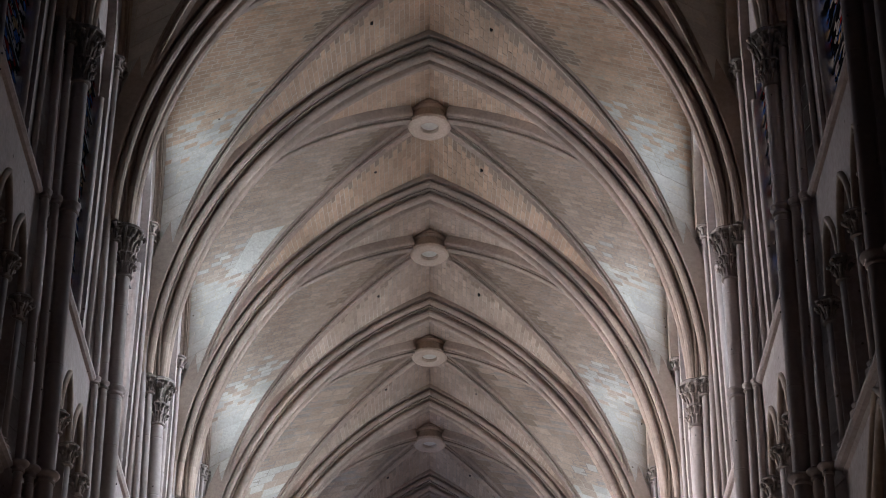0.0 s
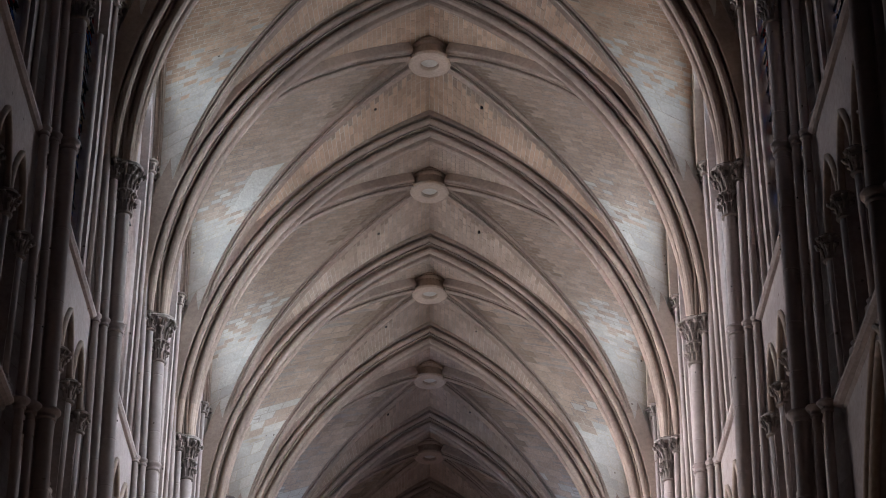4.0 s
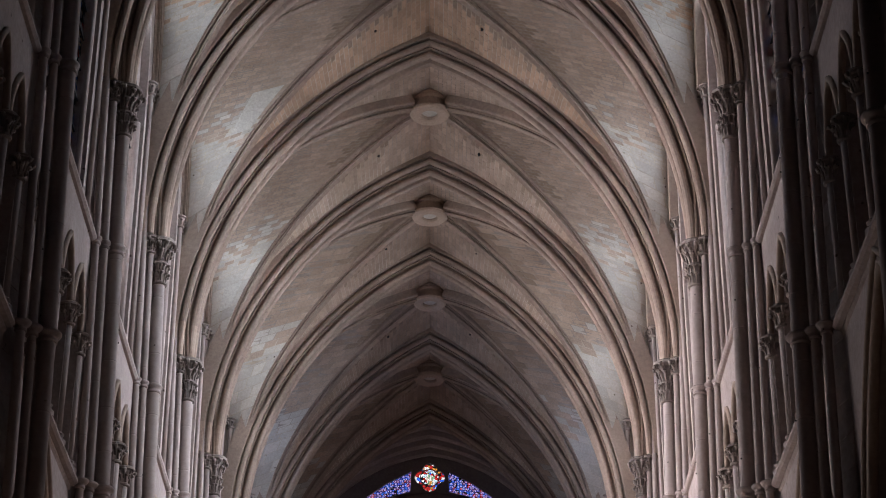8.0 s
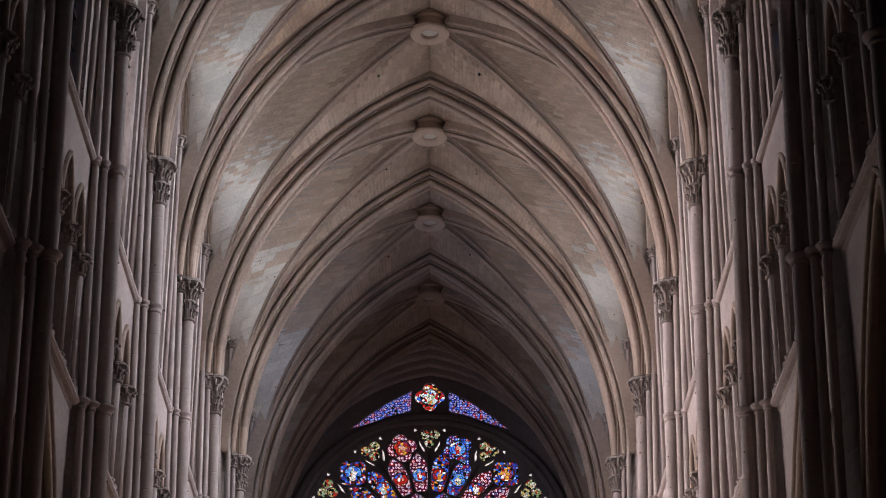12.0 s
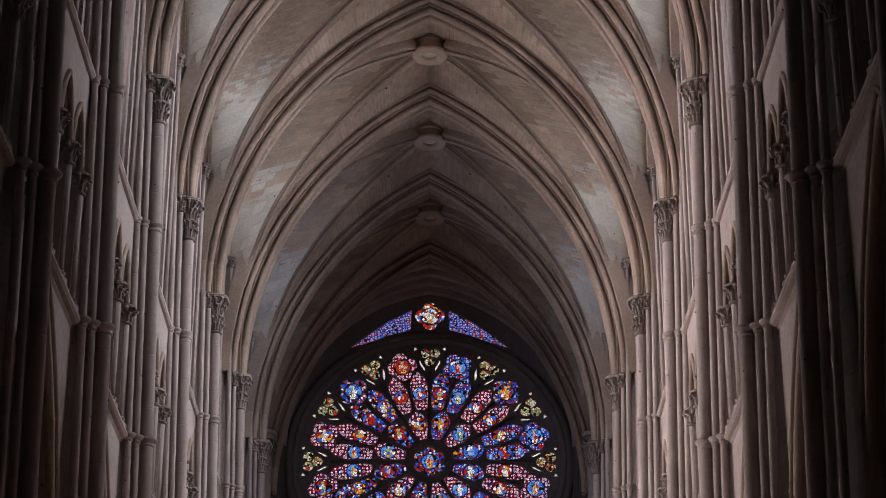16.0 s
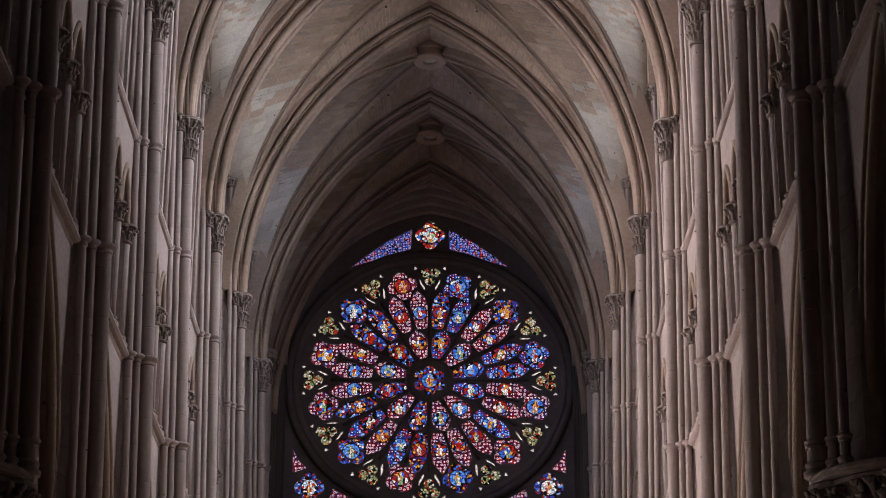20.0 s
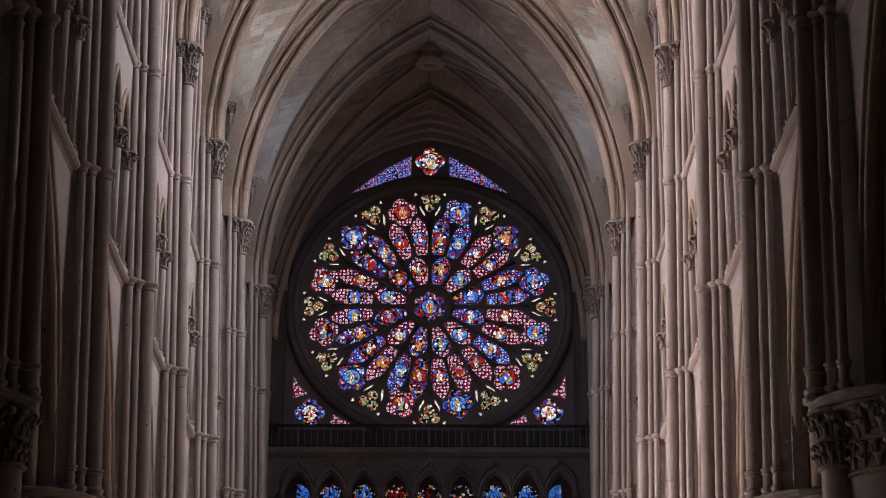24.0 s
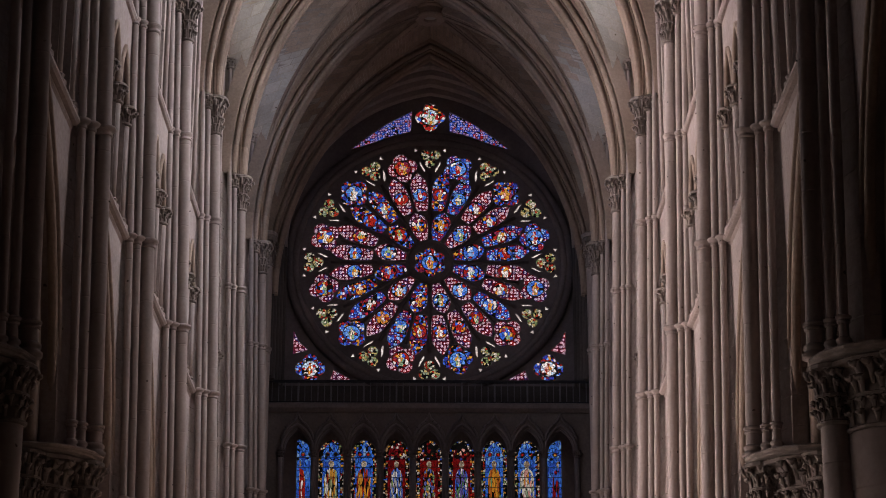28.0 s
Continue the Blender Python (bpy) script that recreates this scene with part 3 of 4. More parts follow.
# ---------------------------------------------------------------- stout columns at the west end
def make_west_respond():
    top = new("west_respond")
    for name, x, y, r, z1, spread, seed in (("stout_column", 0.0, 0.0, 0.34, 28.5, 0.17, 71), ("slender_shaft", 0.42, -0.75, 0.12, 28.75, 0.13, 72)):
        sh = part(name, drums(r, 0.0, z1, seed, 1.1, 18, x, y).make(name, M_SHAFT, True), top)
        for z in (18.1, 25.0):
            part("shaft_ring", Shape().lathe(ring_profile(r, z, 0.26, 0.07), x, y, 18).make("shaft_ring", M_STONE, True), sh, "moulded stone shaft ring")
        put_capital(carved_capital(r, z1, 29.8, spread, seed, x, y, 12 if r > 0.2 else 7, 2), top, M_CARVED)
    part("impost", Shape().lathe([(0.46, 29.8), (0.52, 29.84), (0.54, 29.95), (0.48, 30.02)], 0, 0, 8), top, mat=M_STONE)
    return top


west_column = tagged(make_west_respond(), "stout limestone column with a leaf capital beside the rose window", "wall shaft", "columns of the west wall")
west_column.matrix_basis = pose(6.92, 81.5, 0)
copy_thing(west_column, pose(-6.92, 81.5, 0) @ Matrix.Scale(-1, 4, (1, 0, 0)))


# ---------------------------------------------------------------- nave walls: arcade, triforium, clerestory
def wall_place(side, x, y0):
    """Sets (along the nave, height, depth into the wall) on the wall of one side."""
    return lambda u, v, d: (side * (x + d), y0 + u, v)


def moulding(n=6, r=0.08):
    return [(r * math.cos(2 * math.pi * i / n), r * math.sin(2 * math.pi * i / n)) for i in range(n)]


STRING = [(0.0, -0.19), (-0.05, -0.13), (-0.04, -0.09), (-0.13, -0.07), (-0.185, -0.02), (-0.185, 0.04), (-0.11, 0.055), (-0.10, 0.11), (0.0, 0.16), (0.3, 0.16), (0.3, -0.19)]
walls = {-1: structure("wall_south", "south wall of the nave in pale limestone, three storeys high"),
         1: structure("wall_north", "north wall of the nave in pale limestone, three storeys high")}

for side in (-1, 1):
    for k in range(-2, 6):
        y0, y1 = DEPTH[k], DEPTH[k + 1]
        L = y1 - y0
        mid = L / 2
        put = wall_place(side, WALL_X, y0)
        # arcade
        hole = [(0.95, 0.02)] + pointed(mid - 0.95, 6.0, 14, mid, Z_PIER) + [(L - 0.95, 0.02)]
        s = Shape()
        wide = [(0.45, 0.02)] + pointed(mid - 0.45, 6.5, 16, mid, Z_PIER) + [(L - 0.45, 0.02)]
        slab(s, [(0, 0), (L, 0), (L, Z_LOW - 0.15), (0, Z_LOW - 0.15)], [wide], 0.36, put)
        slab(s, [(0, 0), (L, 0), (L, Z_LOW - 0.15), (0, Z_LOW - 0.15)], [hole], 0.64, wall_place(side, WALL_X + 0.363, y0))
        part("arcade_wall", s, walls[side], mat=M_STONE)
        for step, (grow, out, r) in enumerate(((0.02, 0.36, 0.13), (0.27, 0.34, 0.09), (0.47, 0.06, 0.10), (0.66, -0.03, 0.06))):
            arc = pointed(mid - 0.95 + grow, 6.0 + grow * 1.1, 18, mid, Z_PIER)
            nor = arch_normals(arc)
            s = Shape().sweep([put(u, v, out) for u, v in arc], [Vector((0, a, b)) for a, b in nor], (1, 0, 0), moulding(8, r))
            part("arch_moulding", s.make("arch_moulding", M_RIB, True), walls[side])
        # string below the triforium
        s = Shape()
        prof = STRING
        s.sweep([put(0.6, Z_LOW - 0.1, 0), put(L - 0.6, Z_LOW - 0.1, 0)], [Vector((side, 0, 0))] * 2, (0, 0, 1), prof)
        part("string_course", s, walls[side], mat=M_STONE)
        # triforium
        arches, w = 4, (L - 1.5) / 4
        holes = []
        for i in range(arches):
            c = 0.75 + w * (i + 0.5)
            holes.append([(c - w / 2 + 0.13, Z_LOW + 0.12)] + pointed(w / 2 - 0.13, 1.25, 8, c, 20.85) + [(c + w / 2 - 0.13, Z_LOW + 0.12)])
        s = Shape()
        slab(s, [(0, Z_LOW + 0.05), (L, Z_LOW + 0.05), (L, Z_RING - 0.15), (0, Z_RING - 0.15)], holes, 0.4, wall_place(side, WALL_X + 0.03, y0))
        part("triforium_wall", s, walls[side], mat=M_STONE)
        for i in range(arches):
            c = 0.75 + w * (i + 0.5)
            arc = pointed(w / 2 - 0.1, 1.3, 10, c, 20.85)
            s = Shape().sweep([put(u, v, 0.02) for u, v in arc], [Vector((0, a, b)) for a, b in arch_normals(arc)], (1, 0, 0), moulding(6, 0.075))
            part("arch_moulding", s.make("arch_moulding", M_RIB, True), walls[side])
        for i in range(arches + 1):
            u = 0.75 + w * i
            x, y = side * (WALL_X + 0.03), y0 + u
            col = part("triforium_column", Shape().lathe([(0.095, Z_LOW + 0.3), (0.095, 20.4)], x, y, 10).make("triforium_column", M_SHAFT, True), walls[side])
            put_capital(carved_capital(0.095, 20.35, 20.85, 0.13, i + k, x, y, 6, 2), walls[side], M_CARVED)
            part("column_base", Shape().lathe([(0.19, Z_LOW + 0.03), (0.19, Z_LOW + 0.12), (0.12, Z_LOW + 0.2), (0.15, Z_LOW + 0.26), (0.1, Z_LOW + 0.31)], x, y, 10), col, mat=M_STONE)
        s = Shape().box(side * (WALL_X + 1.5) - 0.1, side * (WALL_X + 1.5) + 0.1, y0, y1, Z_LOW - 0.1, Z_RING)
        part("passage_wall", s, walls[side], mat=M_STONE)
        s = Shape().box(min(side * 7.5, side * 9.0), max(side * 7.5, side * 9.0), y0, y1, Z_LOW - 0.5, Z_LOW - 0.16)
        part("passage_floor", s, walls[side], mat=M_STONE)
        # string above the triforium
        s = Shape()
        s.sweep([put(0.6, Z_RING - 0.1, 0.05), put(L - 0.6, Z_RING - 0.1, 0.05)], [Vector((side, 0, 0))] * 2, (0, 0, 1), [(a + 0.04, b) for a, b in STRING[:-2]] + [(0.02, 0.24), (0.9, 0.5), (0.9, -0.19)])
        part("string_course", s, walls[side], mat=M_STONE)
        # clerestory wall with its window opening
        hole = [(1.15, Z_RING + 0.5)] + pointed(mid - 1.15, 4.6, 14, mid, 31.6) + [(L - 1.15, Z_RING + 0.5)]
        s = Shape()
        slab(s, [(0, Z_RING - 0.1), (L, Z_RING - 0.1), (L, 39.6), (0, 39.6)], [hole], 1.2, wall_place(side, WALL_X + 0.2, y0))
        part("clerestory_wall", s, walls[side], mat=M_STONE)

# clerestory windows: two lancets under a foiled circle
def make_window(glazing):
    win = new("clerestory_window")
    hw = BAY / 2 - 1.15
    z0, zs = Z_RING + 0.5, 31.6
    outline = [(-hw, z0)] + pointed(hw, 4.6, 14, 0, zs) + [(hw, z0)]
    lan = []
    for c in (-hw / 2, hw / 2):
        lan.append([(c - hw / 2 + 0.12, z0 + 0.12)] + pointed(hw / 2 - 0.12, 1.7, 10, c, 30.4) + [(c + hw / 2 - 0.12, z0 + 0.12)])
    ro = foil(0, 33.3, 1.15, 6)
    s = Shape()
    slab(s, outline, lan + [ro], 0.22, lambda u, v, d: (d, u, v))
    part("window_frame", s, win, "stone tracery of two lancets and a foiled circle", M_STONE)
    for h in lan + [ro]:
        g = Shape().add([(0.11, u, v) for u, v in h], [tuple(range(len(h)))])
        pane = part("pane", g, win, mat=glazing)
        pane.visible_shadow = glazing is G_NEAR
    for c in (-hw / 2, hw / 2):
        for z in np.arange(z0 + 0.9, 31.0, 0.8):
            part("glazing_bar", Shape().box(0.06, 0.10, c - hw / 2 + 0.1, c + hw / 2 - 0.1, z - 0.02, z + 0.02), win, mat=M_IRON)
    for u in (-BAY / 2 + 0.82, BAY / 2 - 0.82):
        jamb = part("jamb_shaft", Shape().lathe([(0.07, Z_RING + 0.3), (0.07, Z_WALLCAP - 0.35)], -0.28, u, 10).make("jamb_shaft", M_SHAFT, True), win)
        part("shaft_base", Shape().lathe([(0.15, Z_RING + 0.05), (0.15, Z_RING + 0.2), (0.1, Z_RING + 0.25), (0.12, Z_RING + 0.31), (0.07, Z_RING + 0.35)], -0.28, u, 10), jamb, mat=M_STONE)
        put_capital(carved_capital(0.07, Z_WALLCAP - 0.4, Z_WALLCAP, 0.1, 5, -0.28, u, 6, 1), win, M_CARVED)
    for u in (-hw + 0.05, 0, hw - 0.05):
        part("mullion_shaft", Shape().lathe([(0.09, z0 + 0.05), (0.09, 30.4)], -0.05, u, 10).make("mullion_shaft", M_SHAFT, True), win)
    return win


window = {}
for k in range(-2, 6):
    kind = G_NEAR if k < 1 else G_CLERE
    for side in (-1, 1):
        m = pose(side * (WALL_X + 0.42), 0.5 * (DEPTH[k] + DEPTH[k + 1]), 0, 0, 0, 0 if side > 0 else 180)
        if kind in window:
            copy_thing(window[kind], m)
        else:
            window[kind] = tagged(make_window(kind), "tall clerestory window of two stained-glass lancets under a foiled circle", "window", "clerestory windows", "structure")
            window[kind].matrix_basis = m


# ---------------------------------------------------------------- vault
def arc_points(span, rise, n):
    """Rise of a rib over its run: it starts upright at the springing."""
    r = (span * span + rise * rise) / (2 * span)
    a1 = math.atan2(rise, r - span)
    return [(r - r * math.cos(a1 * i / n), r * math.sin(a1 * i / n)) for i in range(n + 1)]


CROWN, BOSSZ = 38.15, 38.75
LIFT = {k: 0.0 for k in range(-2, 8)}
LIFT.update({5: 0.35, 6: 0.35, 7: 0.2})
LAST = 82.0
DEPTH[7], HALF[7] = LAST, 6.45
ROWS = 88
ceiling = structure("ceiling", "ribbed limestone vault of pointed bays")
pale, web, bed, tan, ground, mended, umber = Shape(), Shape(), Shape(), Shape(), Shape(), Shape(), Shape()
vault_rng = random.Random(8)


def add_cell(curve_a, curve_b, flip_width, mend=(), umber_from=0.0, stones=None, part_from=0.0, part_to=1.0, blend=None):
    """Stone courses between two ribs: each stone its own raised block over a mortar bed."""
    rng = vault_rng
    n = len(curve_a)
    for i in range(n - 1):
        a0, a1, b0, b1 = (Vector(p) for p in (curve_a[i], curve_a[i + 1], curve_b[i], curve_b[i + 1]))
        length = max((a0 - b0).length, (a1 - b1).length)
        up = (a1 - a0 + b1 - b0)
        nor = up.cross(b0 - a0 + b1 - a1)
        if nor.length < 1e-6:
            continue
        nor.normalize()
        if nor.z > 0:
            nor = -nor
        (ground if stones is tan or stones is pale or length < 2.5 else bed).add([a0 - nor * 0.002, b0 - nor * 0.002, b1 - nor * 0.002, a1 - nor * 0.002], [(0, 1, 2, 3)])
        count = max(1, round(length / flip_width))
        cuts = [0.0] + sorted((j + (0.5 if i % 2 else 0.0) + rng.uniform(-0.16, 0.16)) / count for j in range(1 if i % 2 == 0 else 0, count)) + [1.0]
        fr = part_from + (part_to - part_from) * (i + 0.5) / n
        for f0, f1, g0, g1 in mend:
            if f0 < fr < f1:
                cuts = [c for c in cuts if abs(c - g0) > 0.02 and abs(c - g1) > 0.02] + [g0, g1]
        cuts = sorted(min(max(c, 0.0), 1.0) for c in cuts)
        for c0, c1 in zip(cuts, cuts[1:]):
            if c1 - c0 < 0.02:
                continue
            lo0, lo1 = a0.lerp(b0, c0), a0.lerp(b0, c1)
            hi0, hi1 = a1.lerp(b1, c0), a1.lerp(b1, c1)
            mid = (lo0 + lo1 + hi0 + hi1) / 4
            cc = 0.5 * (c0 + c1)
            target = mended if any(f0 < fr < f1 and g0 < cc < g1 for f0, f1, g0, g1 in mend) else stones
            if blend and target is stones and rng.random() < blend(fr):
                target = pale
            band = (mid - a0.lerp(a1, 0.5)).length
            # Darker stones run along the rib in the far half of each bay.
            if umber_from and fr > umber_from + rng.uniform(-0.01, 0.01) and band < 0.5 + 1.2 * (fr - umber_from) + rng.uniform(-0.08, 0.12):
                target = umber
            gap = -0.004 if target is mended else 0.010 if stones is tan else 0.009
            along, rise = (lo1 - lo0 + hi1 - hi0) / 2, (hi0 - lo0 + hi1 - lo1) / 2
            ga = along.normalized() * min(gap, 0.15 * along.length)
            gr = rise.normalized() * min(gap, 0.15 * rise.length)
            q = [lo0 + ga + gr, lo1 - ga + gr, hi1 - ga - gr, hi0 + ga - gr]
            h = 0.0075 if target is mended else rng.uniform(0.0005, 0.0065)
            top = [p + nor * h + (mid - p) * (0.0 if target is mended else 0.03) for p in q]
            low = [p - nor * 0.004 for p in q]
            target.add(top + low, [(0, 1, 2, 3), (0, 4, 5, 1), (1, 5, 6, 2), (2, 6, 7, 3), (3, 7, 4, 0)])


def roll(n0, b0, r, a0, a1, steps=6):
    """Points of a round moulding about (outward, across)."""
    return [(n0 + r * math.sin(radians(a0 + (a1 - a0) * i / steps)), b0 - r * math.cos(radians(a0 + (a1 - a0) * i / steps))) for i in range(steps + 1)]


half_profile = [(0.06, -0.03), (0.045, -0.085)] + roll(0.0, -0.215, 0.115, -150, 100, 8) + [(0.17, -0.21), (0.165, -0.33), (0.19, -0.345)] + [(0.235, -0.30)] + roll(0.295, -0.435, 0.10, -120, 110, 7) + [(0.43, -0.40), (0.425, -0.565), (0.46, -0.575), (0.95, -0.575)]
TRANSVERSE = half_profile + [(a, -b) for a, b in reversed(half_profile)]
half_profile = [(-0.085, -0.006)] + roll(-0.105, -0.062, 0.055, -50, 120, 5) + [(0.0, -0.085), (-0.045, -0.135), (-0.045, -0.165), (0.0, -0.17), (0.05, -0.225), (0.10, -0.235), (0.60, -0.235)]
DIAGONAL = half_profile + [(a, -b) for a, b in reversed(half_profile)]


def rib(path, profile, across):
    """A rib along a path in an upright plane."""
    s = Shape()
    nor = []
    for i in range(len(path)):
        t = (Vector(path[min(i + 1, len(path) - 1)]) - Vector(path[max(i - 1, 0)])).normalized()
        nn = Vector(across).cross(t).normalized()
        ahead = Vector(path[min(i + 1, len(path) - 1)]) - Vector(path[min(i, len(path) - 2)])
        nor.append(nn / max(0.5, nn.dot(Vector(across).cross(ahead).normalized())))
    step = 2
    for i in range(0, len(path) - 1, step):
        j = min(i + step, len(path) - 1)
        s.sweep(path[i:j + 1], nor[i:j + 1], across, profile, cap=False)
    return s


for k in range(-2, 8):
    w, y, lift = HALF[k] + 0.05, DEPTH[k], LIFT[k]
    run = arc_points(w, CROWN + lift - Z_CAP, 26)
    path = [(-w + u, y, Z_CAP + z) for u, z in run]
    path += [(-x, yy, z) for x, yy, z in reversed(path[:-1])]
    s = rib(path, TRANSVERSE, (0, -1, 0))
    part("transverse_arch", s.make("transverse_arch", M_RIB), ceiling, "moulded transverse arch of the vault")

MEND = {(2, -1, -1): ((0.535, 0.645, 0.06, 0.36),), (3, -1, -1): ((0.35, 0.42, 0.2, 0.6),)}
bosses = []
for k in range(-2, 7):
    y0, y1 = DEPTH[k], DEPTH[k + 1]
    w0, w1 = HALF[k] + 0.05, HALF[k + 1] + 0.05
    ym = 0.5 * (y0 + y1)
    lift = 0.5 * (LIFT[k] + LIFT[k + 1])
    bosses.append((ym, lift))
    top = Vector((0, ym, BOSSZ + lift))
    for sx in (-1, 1):
        wall_x = sx * (WALL_X + 0.12)
        for ya, wa, sign, la in ((y0, w0, 1, LIFT[k]), (y1, w1, -1, LIFT[k + 1])):
            start = Vector((sx * (wa + 0.12), ya + sign * 0.25, Z_CAP))
            flat = Vector((top.x - start.x, top.y - start.y, 0))
            run = arc_points(flat.length, top.z - Z_CAP, ROWS)
            swell = [0.45 * max(0.0, math.sin(math.pi * z / run[-1][1])) ** 1.3 for u, z in run]
            diag = [start + flat.normalized() * (u - e) + Vector((0, 0, z)) for (u, z), e in zip(run, swell)]
            across = Vector((0, 0, 1)).cross(flat).normalized()
            path = diag[:-1] + [diag[-1] - flat.normalized() * 0.55]
            s = rib([p for p in diag[::3] if (p - top).xy.length > 0.5], DIAGONAL, -across)
            part("diagonal_rib", s.make("diagonal_rib", M_RIB), ceiling, "moulded diagonal rib of the vault")
            out = []
            for i in range(len(diag)):
                way = (diag[min(i + 1, ROWS)] - diag[max(i - 1, 0)]).normalized()
                out.append((-across).cross(way).normalized().lerp(Vector((0, 0, 1)), (i / ROWS) ** 6))
            wallward = across if across.y * sign > 0 else -across
            ease = [1 - (i / ROWS) ** 8 for i in range(len(diag))]
            web_d = [p + q * 0.34 - wallward * 0.19 * e for p, q, e in zip(diag, out, ease)]
            web_s = [p + q * (0.34 - 0.34 * e) + wallward * 0.222 * e for p, q, e in zip(diag, out, ease)]
            trans = [Vector((sx * (wa - u), ya + sign * 0.3, Z_CAP + z)) for u, z in arc_points(wa - 0.0, CROWN + la + 0.62 - Z_CAP, ROWS)]
            trans = [p + Vector((sx * 0.35 * (1 - i / ROWS), 0, 0)) for i, p in enumerate(trans)]
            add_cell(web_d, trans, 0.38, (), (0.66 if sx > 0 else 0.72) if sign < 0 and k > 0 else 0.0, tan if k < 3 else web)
            # lateral cell, from the diagonal to the wall rib
            half, rise = abs(ym - ya) - 0.42, 37.9 + lift - Z_WALLCAP
            wall = []
            arc = arc_points(half, rise, ROWS * 2)
            total = [Vector((wall_x, ya + sign * 0.42, Z_CAP + (Z_WALLCAP - Z_CAP) * i / 16)) for i in range(16)] + [Vector((wall_x, ya + sign * (0.42 + u), Z_WALLCAP + z)) for u, z in arc]
            for p in diag:
                frac = (p.z - Z_CAP) / (top.z - Z_CAP)
                zz = Z_CAP + frac * (37.9 + lift - Z_CAP)
                best = min(total, key=lambda q: abs(q.z - zz))
                wall.append(Vector((best.x, best.y, zz)))
            low = 44
            step = 1 if k < 4 else 2
            # Pale stones thin out upward, as the painted window light fades.
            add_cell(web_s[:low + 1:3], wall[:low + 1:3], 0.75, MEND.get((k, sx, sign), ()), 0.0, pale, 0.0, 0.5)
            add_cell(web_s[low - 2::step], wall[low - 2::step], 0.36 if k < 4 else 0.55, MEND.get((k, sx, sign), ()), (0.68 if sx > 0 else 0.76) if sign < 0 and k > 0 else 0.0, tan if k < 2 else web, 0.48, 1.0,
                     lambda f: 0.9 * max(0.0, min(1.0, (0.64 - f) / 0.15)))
            s = rib([Vector((wall_x, ya + sign * (0.5 + u), Z_WALLCAP + z)) for u, z in arc_points(half - 0.08, rise, 20)], [(a * 0.7, b * 0.7) for a, b in DIAGONAL], (-sx * sign, 0, 0))
            part("wall_rib", s.make("wall_rib", M_RIB), ceiling, "slender wall rib of the vault")
part("pale_web_stones", pale, ceiling, "large pale limestone blocks of the lower web, lightened further for window light", M_VAULT)
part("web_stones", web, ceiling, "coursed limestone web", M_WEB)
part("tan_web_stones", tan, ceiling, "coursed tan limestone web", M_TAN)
part("sooted_stones", umber, ceiling, "darker brown stones beside the ribs", M_UMBER)
part("repair_stones", mended, ceiling, "paler stones of an old repair", M_REPAIR)
part("grey_mortar_bed", bed, ceiling, "grey mortar between the stones", M_OLDMORTAR)
part("mortar_bed", ground, ceiling, "pale mortar between the stones", M_MORTAR)


for k in range(0, 6):
    for sx in (-1, 1):
        x, y = sx * (1.62 + 0.06 * ((k * 7 + sx) % 3)), 0.5 * (DEPTH[k] + DEPTH[k + 1]) + 1.85 + 0.08 * ((k + sx) % 3)
        z = min(p[2] for p in tan.v + web.v + umber.v if abs(p[0] - x) < 0.12 and abs(p[1] - y) < 0.12)
        # A black plug stands for the shade inside each hole.
        tagged(new("vault_hole", Shape().lathe([(0.03, z - 0.004), (0.042, z - 0.002), (0.045, z + 0.3)], x, y, 10).make("vault_hole", M_VOID)), "small rope hole in the vault web, its shade a black plug", "hole", "rope holes in the vault")


def make_boss():
    b = new("keystone")
    s = Shape().lathe([(0.26, 0.04), (0.28, -0.02), (0.34, -0.04), (0.57, -0.05), (0.64, -0.02), (0.665, 0.05), (0.65, 0.12), (0.56, 0.17), (0.545, 0.40), (0.60, 0.44), (0.62, 0.49), (0.59, 0.54), (0.61, 0.59), (0.56, 0.64), (0.55, 1.25), (0.26, 1.25), (0.26, 0.04)], 0, 0, 28)
    s.f = [f for f in s.f if len(f) == 4]
    part("ring", s.make("ring", M_WEB, False), b)
    part("shutter", Shape().lathe([(0.262, 0.085), (0.262, 0.2)], 0, 0, 20), b, "pale disc that closes the eye", M_VAULT)
    return b


boss = tagged(make_boss(), "ring-shaped limestone keystone with an open eye", "keystone", "keystones of the vault")
for i, (y, lift) in enumerate(bosses):
    m = pose(0, y, BOSSZ - 0.40 + lift)
    if i:
        copy_thing(boss, m)
    else:
        boss.matrix_basis = m


# ---------------------------------------------------------------- west wall with the rose
ROSE_Z, SQ = 29.74, 0.957
front = lambda u, v, d: (u, WEST + d, v)
west = structure("wall_west", "west wall that frames the rose window, its shade put in the colour")
holes, panes = [], []


def polar(r, deg):
    a = radians(deg)
    return (r * math.sin(a), ROSE_Z + r * math.cos(a) * SQ)


def add_pane(outline, mat, medallion=None, disc=None):
    holes.append(outline)
    panes.append((outline, mat, medallion, disc))


def petal(deg, prof):
    """A petal-shaped light: half-widths at radii, pointed at its outer end."""
    fine = []
    for (r0, w0), (r1, w1) in zip(prof, prof[1:]):
        fine += [(r0, w0), ((r0 + r1) / 2, (w0 + w1) / 2 + 0.015)]
    fine.append(prof[-1])
    pts = fine + [(r, -w) for r, w in reversed(fine[:-1])]
    a = radians(deg)
    return [(r * math.sin(a) + w * math.cos(a), ROSE_Z + (r * math.cos(a) - w * math.sin(a)) * SQ) for r, w in pts]


def squash(pts):
    return [(x, ROSE_Z + (z - ROSE_Z) * SQ) for x, z in pts]


pick = random.Random(21)
R, B, X = G_FIELD, G_FIELDB, G_FIELDM
INNER = (B, R, X, B, R, R, X, R, X, R, X, R)
